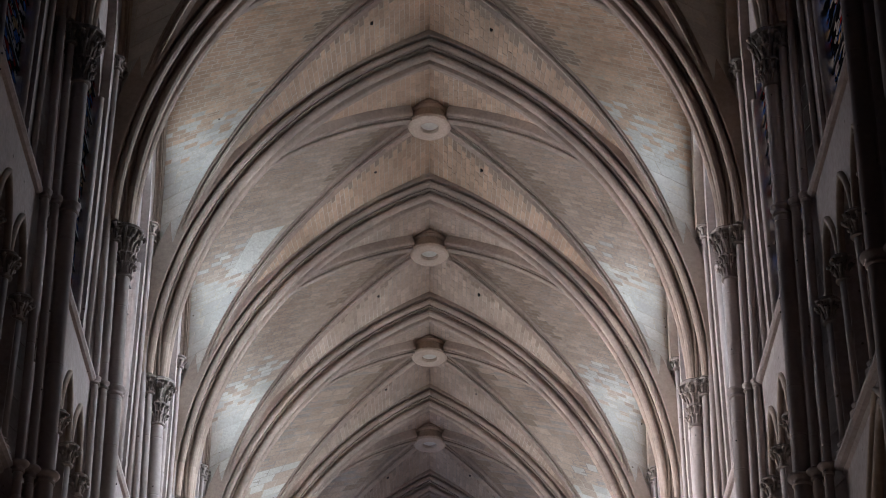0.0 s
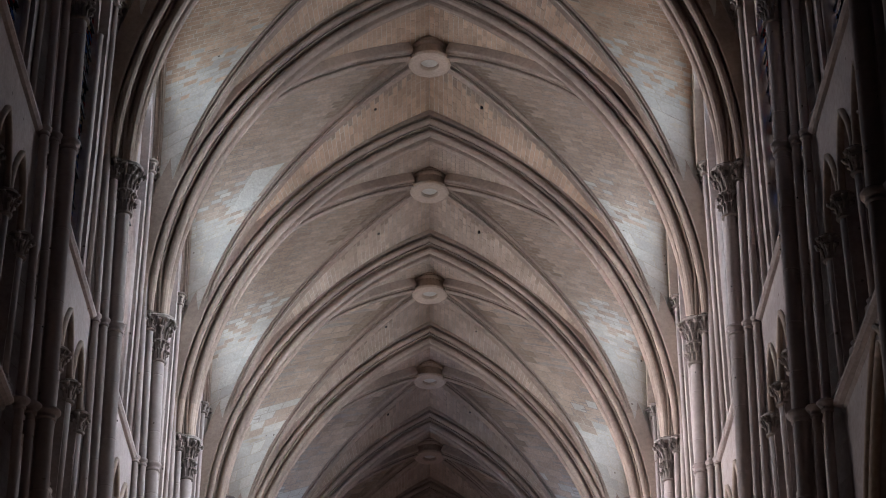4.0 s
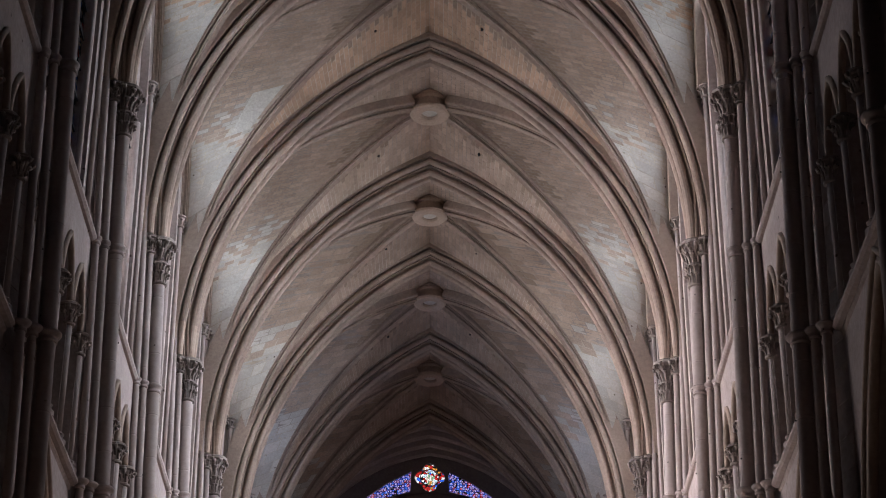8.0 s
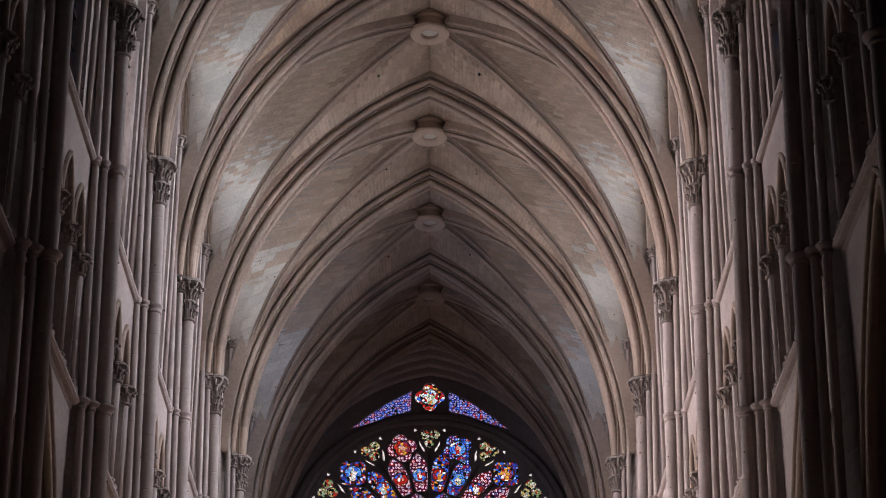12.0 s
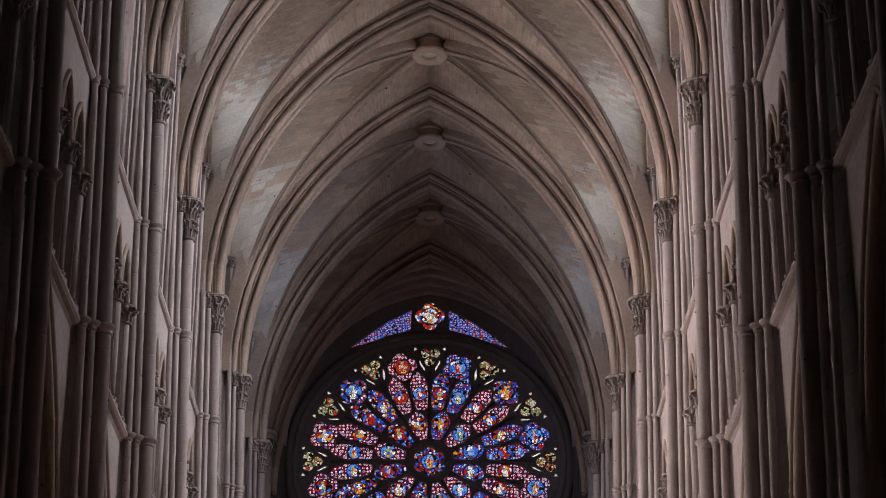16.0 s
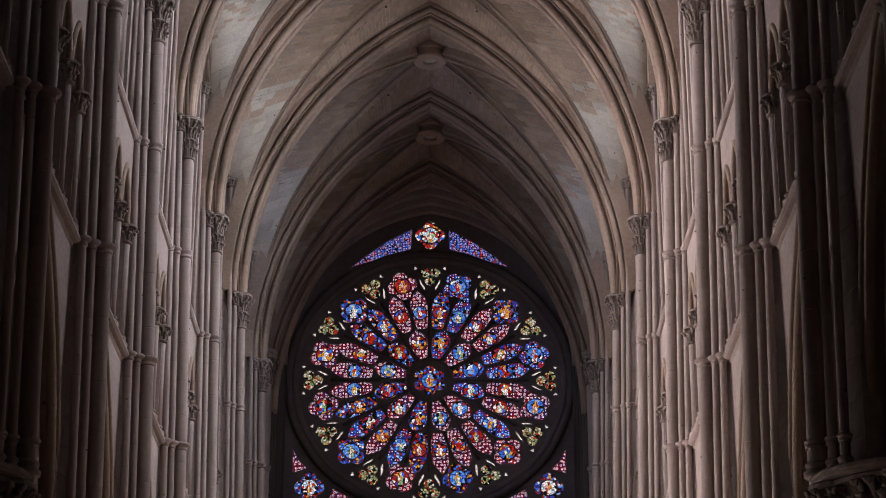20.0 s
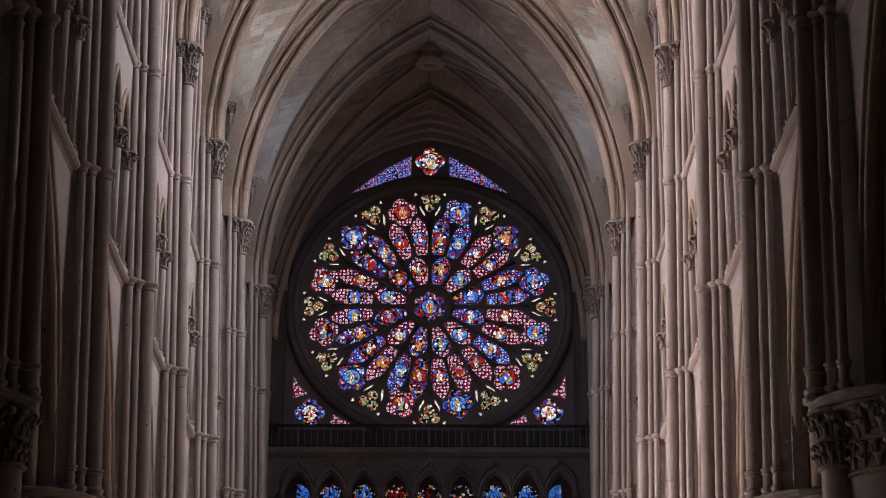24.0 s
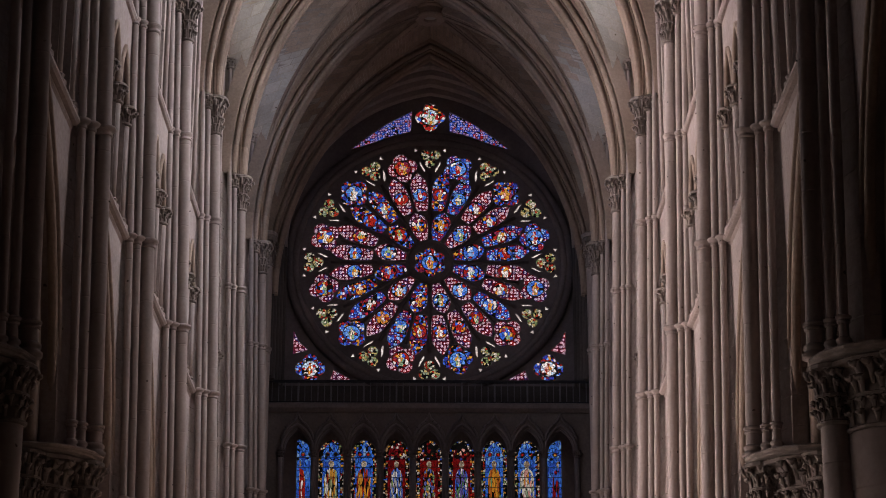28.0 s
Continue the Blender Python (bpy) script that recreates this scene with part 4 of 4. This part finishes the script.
OUTER = ((X, B), (R, R), (B, B), (R, R), (B, R), (R, R), (X, B), (R, B), (X, R), (R, R), (X, X), (R, R))
LOBES = (B, X, B, R, R, X, R, X, R, R, X, R)
ROUND = (G_DISCB, G_DISCR, G_DISCB, G_DISCB, G_DISCR, G_DISCB, G_DISCR, G_DISCB, G_DISCR, G_DISCR, G_DISCB, G_DISCR)
DISCS = (G_DISCB, G_DISCR, G_DISCB, G_DISCB, G_DISCG, G_DISCR)
add_pane(squash(foil(0, ROSE_Z, 0.72, 6)), G_FIELDM, (0, ROSE_Z, 0.36), G_DISCB)
for i in range(12):
    a = 15 + 30 * i
    add_pane(petal(a, ((0.95, 0.08), (1.3, 0.25), (1.75, 0.37), (2.05, 0.385), (2.32, 0.25), (2.5, 0.0))), INNER[i], (*polar(1.86, a), 0.34))
    for da in (-7.4, 7.4):
        add_pane(petal(a + da, ((2.50, 0.18), (2.64, 0.255), (3.1, 0.325), (3.6, 0.37), (3.95, 0.33), (4.22, 0.17), (4.42, 0.0))), OUTER[i][da > 0], (*polar(3.3, a + da), 0.32))
    cx, cz = polar(4.74, a)
    add_pane(foil(cx, cz, 0.68, 4, a0=math.pi / 2 - radians(a) + (math.pi / 4 if i % 3 == 0 else 0)), LOBES[i], (cx, cz, 0.38), ROUND[i])
    cx, cz = polar(5.12, a - 15)
    add_pane(foil(cx, cz, 0.50, 3, a0=math.pi / 2 - radians(a - 15) + math.pi / 3), G_PALE)
    for da in (-8.0, 8.0):
        add_pane([polar(5.62, a + da), polar(5.4, a + da * 0.95), polar(5.5, a + da * 1.18)], G_WHITE)
        add_pane([polar(4.38, a + da * 1.5), polar(4.52, a + da * 1.36), polar(4.78, a + da * 1.2), polar(4.98, a + da * 1.22), polar(4.76, a + da * 1.34), polar(4.55, a + da * 1.52)], G_WHITE)
QZ = 36.55
add_pane(foil(0, QZ, 0.68, 4), G_CROWN, (0, QZ, 0.42), G_CROWND)
for sx in (-1, 1):
    tri = [(0.82, 36.85), (1.9, 36.27), (2.9, 35.54), (3.55, 35.00), (2.6, 35.30), (1.7, 35.65), (0.86, 35.87)]
    add_pane([(sx * x, zz) for x, zz in tri], G_LUNETTE)
    add_pane(foil(sx * 5.1, 24.95, 0.66, 4), G_FIELDM, (sx * 5.1, 24.95, 0.36), G_CROWND)
    add_pane([(sx * 5.85, 26.64), (sx * 5.85, 25.58), (sx * 5.2, 25.76), (sx * 5.6, 26.14)], G_FIELD)
    add_pane([(sx * 3.3, 24.45), (sx * 4.25, 24.45), (sx * 4.1, 24.88)], G_FIELD)
outer = [(-6.9, 17.0), (6.9, 17.0), (6.9, 31.0)] + list(reversed(pointed(6.9, 8.0, 16, 0, 31.0)))[1:-1] + [(-6.9, 31.0)]
slots = []
GAP = 1.372


def within(pts, limit):
    """The outline clipped at a limit, to fit the end lancets to the camera's view."""
    return [(math.copysign(min(abs(x), limit), x), z) for x, z in pts]


for i in range(-4, 5):
    c = i * GAP
    hw = 0.54
    o = [(c - hw, 17.2)] + pointed(hw, 0.68, 8, c, 21.15) + [(c + hw, 17.2)]
    if abs(i) == 4:
        o = within(o, 5.58)
    slots.append((i, o))
s = Shape()
slab(s, outer, holes + [o for i, o in slots], 0.13, front)
rose = tagged(new("rose_window"), "great round stained-glass window, its stone tracery coloured dark for shade", "rose window", kind="structure")
part("tracery", s, rose, "stone tracery of radiating petals, shade put in its colour", M_SHADED)
def flat_glass(outline, hole, y):
    """A sheet of glass, with pieces left out where medallions are set."""
    g = Shape()
    if not hole:
        return g.add([(x, y, z) for x, z in outline], [tuple(range(len(outline)))])
    cuts = hole if isinstance(hole[0], list) else [hole]
    pts, edges = [], []
    for loop in [outline] + cuts:
        n, m = len(pts), len(loop)
        edges += [(n + i, n + (i + 1) % m) for i in range(m)]
        pts += [Vector(p) for p in loop]
    vs, es, fs, _, _, _ = geometry.delaunay_2d_cdt(pts, edges, [], 1, 1e-5)
    keep = []
    for f in fs:
        c = (sum(vs[i][0] for i in f) / 3, sum(vs[i][1] for i in f) / 3)
        if inside(c, outline) and not any(inside(c, q) for q in cuts):
            keep.append(tuple(f))
    return g.add([(p[0], y, p[1]) for p in vs], keep)


for outline, mat, med, chosen in panes:
    cut = circle(*med, 18, SQ) if med else None
    p = part("pane", flat_glass(outline, cut, WEST + 0.06), rose, mat=mat)
    if med:
        q, lean, wide = med[2], pick.uniform(-0.12, 0.12), pick.uniform(0.8, 1.35)
        body = [(-0.24 * wide, -0.78), (0.26 * wide, -0.8), (0.30 * wide, -0.2), (0.52 * wide * pick.uniform(0.7, 1.1), 0.12), (0.22 * wide, 0.28), (0.08, 0.36), (0.17, 0.52), (0.12, 0.74),
                (-0.12, 0.74), (-0.17, 0.52), (-0.08, 0.36), (-0.24 * wide, 0.28), (-0.44 * wide * pick.uniform(0.7, 1.1), 0.0), (-0.28 * wide, -0.3)]
        saint = [(med[0] + q * (a + lean * b), med[1] + q * b * SQ) for a, b in body]
        inner = circle(med[0], med[1], med[2], 18, SQ)
        part("medallion", flat_glass(inner, saint, WEST + 0.06), p, "round picture medallion of coloured glass", chosen or DISCS[pick.randrange(6)])
        part("figure_glass", flat_glass(saint, None, WEST + 0.06), p, "pale upright shape in the medallion", SAINTS[pick.randrange(4)])
        lead = circle(med[0], med[1], med[2], 18, SQ)
        s = Shape().sweep([(x, WEST + 0.05, z) for x, z in lead], [Vector((x - med[0], 0, z - med[1])).normalized() for x, z in lead], (0, 1, 0), moulding(4, 0.022), closed=True)
        part("lead_ring", s, p, mat=M_IRON)
for i in range(12):
    centre = Vector(polar(5.12, 30 * i))
    for n in range(3):
        a = radians(30 * i) + 2 * math.pi * n / 3
        d = Vector((math.sin(a), math.cos(a)))
        end = centre + d * 0.27
        s = Shape().sweep([(centre.x, WEST + 0.045, centre.y), (end.x, WEST + 0.045, end.y)], [Vector((-d.y, 0, d.x))] * 2, (0, 1, 0), moulding(4, 0.028))
        part("cusp", s, rose, "dark arm between the lobes of a trefoil", M_SHADED)
for r, t in ((5.86, 0.16), (6.12, 0.2), (1.0, 0.07)):
    ringpts = circle(0, ROSE_Z, r, 72, SQ)
    s = Shape().sweep([(x, WEST - 0.04, z) for x, z in ringpts], [Vector((x, 0, z - ROSE_Z)).normalized() for x, z in ringpts], (0, 1, 0), moulding(8, t), closed=True)
    part("ring_moulding", s.make("ring_moulding", M_SHADED, True), rose, "round stone moulding")
for i in range(24):
    a = 15 * i
    r0, r1 = (1.0, 4.3) if i % 2 == 0 else (2.5, 4.0)
    p0, p1 = Vector((*polar(r0, a), 0)), Vector((*polar(r1, a), 0))
    d = (p1 - p0).normalized()
    s = Shape().sweep([(p0.x, WEST - 0.03, p0.y), (p1.x, WEST - 0.03, p1.y)], [Vector((-d.y, 0, d.x))] * 2, (0, 1, 0), moulding(8, 0.075 if i % 2 == 0 else 0.055))
    part("spoke", s.make("spoke", M_SHADED, True), rose, "slender stone colonnette")

for i in range(24):
    a = 7.6 + 15 * i
    for r in (2.86, 3.74):
        p, d = Vector(polar(r, a)), Vector((math.cos(radians(a)), -math.sin(radians(a)) * SQ)) * 0.4
        s = Shape().sweep([(p.x - d.x, WEST + 0.035, p.y - d.y), (p.x + d.x, WEST + 0.035, p.y + d.y)], [Vector((d.y, 0, -d.x)).normalized()] * 2, (0, 1, 0), moulding(4, 0.016))
        part("saddle_bar", s, rose, "thin iron bar across the glass", M_IRON)

# stepped arches that frame the rose
for i in range(5):
    yy = WEST - 0.25 - 0.5 * i
    half, spring = 6.25 + 0.09 * i, 30.3
    rise = 7.25 + 0.22 * i
    arc = pointed(half, rise, 28, 0, spring)
    fold = [(0.02, -0.14), (-0.05, -0.08), (-0.07, 0.0), (-0.04, 0.08), (0.03, 0.14), (0.03, 0.3), (0.12, 0.36), (1.6, 0.36), (1.6, -0.14)]
    for sx in (-1, 1):
        s = Shape().sweep([(sx * half, yy, 24.0), (sx * half, yy, spring)], [Vector((sx, 0, 0))] * 2, (0, 1, 0), fold)
        part("embrasure_jamb", s.make("embrasure_jamb", M_REAR, False), west, "stepped jamb beside the rose, shade put in its colour")
    s = Shape().sweep([(u, yy, v) for u, v in arc], [Vector((a, 0, b)) for a, b in arch_normals(arc)], (0, 1, 0), fold)
    part("embrasure_arch", s.make("embrasure_arch", M_STONE, False), west, "stepped arch moulding round the rose")

# gallery with glazed arcade below the rose
gal = structure("west_gallery", "glazed arcade gallery of stone below the rose window")
GY = WEST - 1.3
s = Shape()
arc_holes = [[(i * GAP - 0.575, 17.2)] + pointed(0.575, 0.98, 10, i * GAP, 21.06) + [(i * GAP + 0.575, 17.2)] for i in range(-4, 5)]
slab(s, [(-6.9, 17.0), (6.9, 17.0), (6.9, 22.68), (-6.9, 22.68)], arc_holes, 0.35, lambda u, v, d: (u, GY + d, v))
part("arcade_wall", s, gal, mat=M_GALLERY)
for i in range(-4, 5):
    # Mouldings take a lighter colour than the wall, in place of highlights.
    for half, rise, out, r in ((0.55, 0.94, 0.2, 0.045), (0.585, 1.0, 0.06, 0.05), (0.655, 1.1, -0.05, 0.06)):
        arc = pointed(half, rise, 12, i * GAP, 21.06)
        s = Shape().sweep([(u, GY + out, v) for u, v in arc], [Vector((a, 0, b)) for a, b in arch_normals(arc)], (0, 1, 0), moulding(8, r))
        part("arch_moulding", s.make("arch_moulding", M_SHADED, True), gal)
    gab = [(-0.67, 21.5), (-0.58, 21.8), (-0.38, 22.12), (-0.18, 22.28), (-0.07, 22.42), (0, 22.66), (0.07, 22.42), (0.18, 22.28), (0.38, 22.12), (0.58, 21.8), (0.67, 21.5)]
    gab = [(i * GAP + a, b) for a, b in gab]
    s = Shape().sweep([(u, GY - 0.04, v) for u, v in gab], [Vector((a, 0, b)) for a, b in arch_normals(gab)], (0, 1, 0), moulding(6, 0.06))
    part("gablet", s.make("gablet", M_SHADED, True), gal, "small carved ogee gablet")
    for sx in (-1, 1):
        for n in range(3):
            m = Matrix.Translation((i * GAP + sx * (0.47 - 0.17 * n), GY - 0.09, 22.0 + 0.13 * n)) @ Matrix.Rotation(sx * 0.7, 4, "Y")
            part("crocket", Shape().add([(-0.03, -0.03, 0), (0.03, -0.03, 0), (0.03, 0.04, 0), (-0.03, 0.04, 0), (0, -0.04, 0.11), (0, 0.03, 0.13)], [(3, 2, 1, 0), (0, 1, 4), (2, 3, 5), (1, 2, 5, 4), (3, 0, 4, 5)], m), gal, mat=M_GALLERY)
for i in range(-5, 5):
    x = (i + 0.5) * GAP
    col = part("column", Shape().lathe([(0.095, 17.0), (0.095, 20.8)], x, GY - 0.05, 10).make("column", M_SHADED, True), gal)
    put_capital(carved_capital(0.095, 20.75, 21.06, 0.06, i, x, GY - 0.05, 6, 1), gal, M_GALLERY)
s = Shape().sweep([(-6.9, GY, 22.88), (6.9, GY, 22.88)], [Vector((0, -1, 0))] * 2, (0, 0, 1), [(0.28, 0.12), (0.24, -0.05), (0.08, -0.2), (-1.5, -0.2), (-1.5, 0.15), (0.2, 0.18)])
part("cornice", s, gal, mat=M_SHADED)
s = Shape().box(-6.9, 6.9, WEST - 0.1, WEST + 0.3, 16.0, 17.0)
part("back_wall", s, gal, mat=M_SHADED)
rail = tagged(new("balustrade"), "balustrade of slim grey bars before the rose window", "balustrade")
# The parapet's dark colour holds the shade behind the bars.
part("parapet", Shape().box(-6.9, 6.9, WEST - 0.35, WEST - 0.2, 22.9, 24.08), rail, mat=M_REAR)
part("top_rail", Shape().box(-6.9, 6.9, GY - 0.1, GY + 0.02, 23.95, 24.06), rail, mat=M_IRON)
part("foot_rail", Shape().box(-6.9, 6.9, GY - 0.1, GY + 0.0, 23.08, 23.13), rail, mat=M_IRON)
bars = random.Random(4)
for i in range(-24, 25):
    big = i % 5 == 0
    w = 0.036 if big else 0.015 + bars.uniform(-0.003, 0.004)
    x = i * GAP / 5
    part("post" if big else "bar", Shape().box(x - w, x + w, GY - 0.06 - w, GY - 0.06 + w, 23.06, 23.96), rail, mat=M_BAR)
lan_rng = random.Random(12)
for i, o in slots:
    lan = tagged(new("lancet_window"), "narrow stained-glass lancet with figures behind the gallery", "window", "gallery lancets", "structure")
    warm = i in (-1, 0, 1)
    c = i * GAP
    border = 0.37 if abs(i) < 4 else 0.54
    inner = [(c - 0.37, 17.2), (c - 0.37, 20.95), (c - 0.42, 21.1)] + pointed(0.36, 0.58, 8, c, 21.15) + [(c + 0.42, 21.1), (c + 0.37, 20.95), (c + 0.37, 17.2)]
    if abs(i) < 4:
        part("border_pane", flat_glass(o, inner, WEST + 0.06), lan, "beaded border of small coloured pieces", G_BORDER)
    robe = lan_rng.uniform(0.9, 1.12)
    body = [(-0.27, 17.25), (-0.30, 18.9), (-0.27, 20.2), (-0.2, 20.5), (-0.07, 20.6), (-0.07, 20.66), (0.07, 20.66), (0.07, 20.6), (0.2, 20.5), (0.27, 20.2), (0.30, 18.9), (0.27, 17.25)]
    head = [(-0.07, 20.66), (-0.115, 20.76), (-0.1, 20.87), (-0.04, 20.93), (0.04, 20.93), (0.1, 20.87), (0.115, 20.76), (0.07, 20.66)]
    body, head = ([(c + a * robe, b) for a, b in q] for q in (body, head))
    if abs(i) == 4:
        body, head = within(body, 5.46), within(head, 5.46)
        inner = within([(c - 0.54, 17.2), (c - 0.54, 20.95), (c - 0.54, 21.1)] + pointed(0.54, 0.68, 8, c, 21.15) + [(c + 0.54, 21.1), (c + 0.54, 20.95), (c + 0.54, 17.2)], 5.58)
    below = [(x, z) for x, z in inner if z < 20.96]
    canopy = [(c - border, 20.95)] + [(x, z) for x, z in inner if z > 20.96] + [(c + border, 20.95)]
    canopy = within(canopy, 5.58) if abs(i) == 4 else canopy
    part("pane", flat_glass(below, body[:6] + head[1:-1] + body[6:], WEST + 0.06), lan, mat=G_LANCETR if warm else G_LANCET)
    spots = [circle(c + sx * 0.17, 21.2, 0.085, 12) for sx in (-1, 1) if abs(c + sx * 0.17) < 5.4]
    part("canopy_pane", flat_glass(canopy, spots, WEST + 0.06), lan, "glass canopy above the shape", G_CANOPYR if warm else G_CANOPYB)
    part("robe_pane", flat_glass(body, None, WEST + 0.06), lan, "upright robed shape of coloured glass", ROBES[i + 4])
    part("head_pane", flat_glass(head, None, WEST + 0.06), lan, "pale glass head of the robed shape", G_FACE)
    for spot in spots:
        mid = sum((Vector((x, 0, z)) for x, z in spot), Vector()) / len(spot)
        part("rosette", flat_glass(spot, None, WEST + 0.06), lan, "small round rosette of red glass", G_ROSETTE)
        s = Shape().sweep([(x, WEST + 0.05, z) for x, z in spot], [(Vector((x, 0, z)) - mid).normalized() for x, z in spot], (0, 1, 0), moulding(4, 0.018), closed=True)
        part("lead_ring", s, lan, mat=M_IRON)
    for z in np.arange(17.7, 21.4, 0.42):
        part("glazing_bar", Shape().box(c - 0.54, c + 0.54, WEST + 0.03, WEST + 0.05, z - 0.012, z + 0.012), lan, mat=M_IRON)

# plain bright sky outside the west front
m = bpy.data.materials.new("west_sky")
m.use_nodes = True
nt = m.node_tree
nt.nodes.clear()
em = nt.nodes.new("ShaderNodeEmission")
em.inputs[0].default_value, em.inputs[1].default_value = (0.95, 0.96, 0.97, 1), 1.85
nt.links.new(em.outputs[0], nt.nodes.new("ShaderNodeOutputMaterial").inputs[0])
tagged(new("backdrop", Shape().add([(-12, WEST + 6, 5), (12, WEST + 6, 5), (12, WEST + 6, 50), (-12, WEST + 6, 50)], [(0, 1, 2, 3)]).make("backdrop", m)), "pale sky outside the west window", "sky", kind="structure")

# ---------------------------------------------------------------- closing walls, floor and roofs
def closing(name, label, boxes, mat=M_STONE):
    s = Shape()
    for b in boxes:
        s.box(*b)
    return tagged(new(name, s.make(name, mat)), label, "structure", kind="structure")


# Unseen boxes added to shut out the sky, dark to limit bounced light.
closing("floor", "unseen stone paving of the nave", [(-15, 15, -40, 90, -0.3, 0.0)], M_FLOOR)
closing("wall_east", "unseen wall added to close the building behind", [(-15, 15, -41, -40, 0, 46)], M_REAR)
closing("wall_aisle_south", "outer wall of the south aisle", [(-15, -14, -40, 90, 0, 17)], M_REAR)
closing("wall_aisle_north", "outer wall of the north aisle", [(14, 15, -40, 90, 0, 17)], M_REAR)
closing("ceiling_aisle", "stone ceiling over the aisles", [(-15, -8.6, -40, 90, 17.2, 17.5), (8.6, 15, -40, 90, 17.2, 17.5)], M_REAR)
closing("wall_choir", "unseen plain walls added to close the sides near the crossing", [(-9, -7.6, -40, DEPTH[-2], 0, 45), (7.6, 9, -40, DEPTH[-2], 0, 45)], M_REAR)
closing("roof", "unseen roof slab added to keep out the sky", [(-12, 12, -41, 90, 45, 45.4)], M_REAR)
closing("ceiling_choir", "unseen flat slab added over the crossing", [(-9, 9, -40, DEPTH[-2], 40, 40.4)], M_REAR)
s = Shape()
slab(s, [(-15, 0), (15, 0), (15, 45.2), (-15, 45.2)], [list(reversed([(x * 0.995, z) for x, z in [(-6.9, 17.0)] + pointed(6.9, 8.0, 16, 0, 31.0)[1:-1] + [(6.9, 17.0)]]))], 1.2, lambda u, v, d: (u, WEST + 0.02 + d, v))
part("front_wall", s, west, mat=M_SHADED)
s = Shape()
for sx in (-1, 1):
    s.box(min(sx * 7.62, sx * 8.6), max(sx * 7.62, sx * 8.6), DEPTH[6] + 0.6, WEST + 0.3, 0, 45)
part("side_wall", s, west, mat=M_STONE)
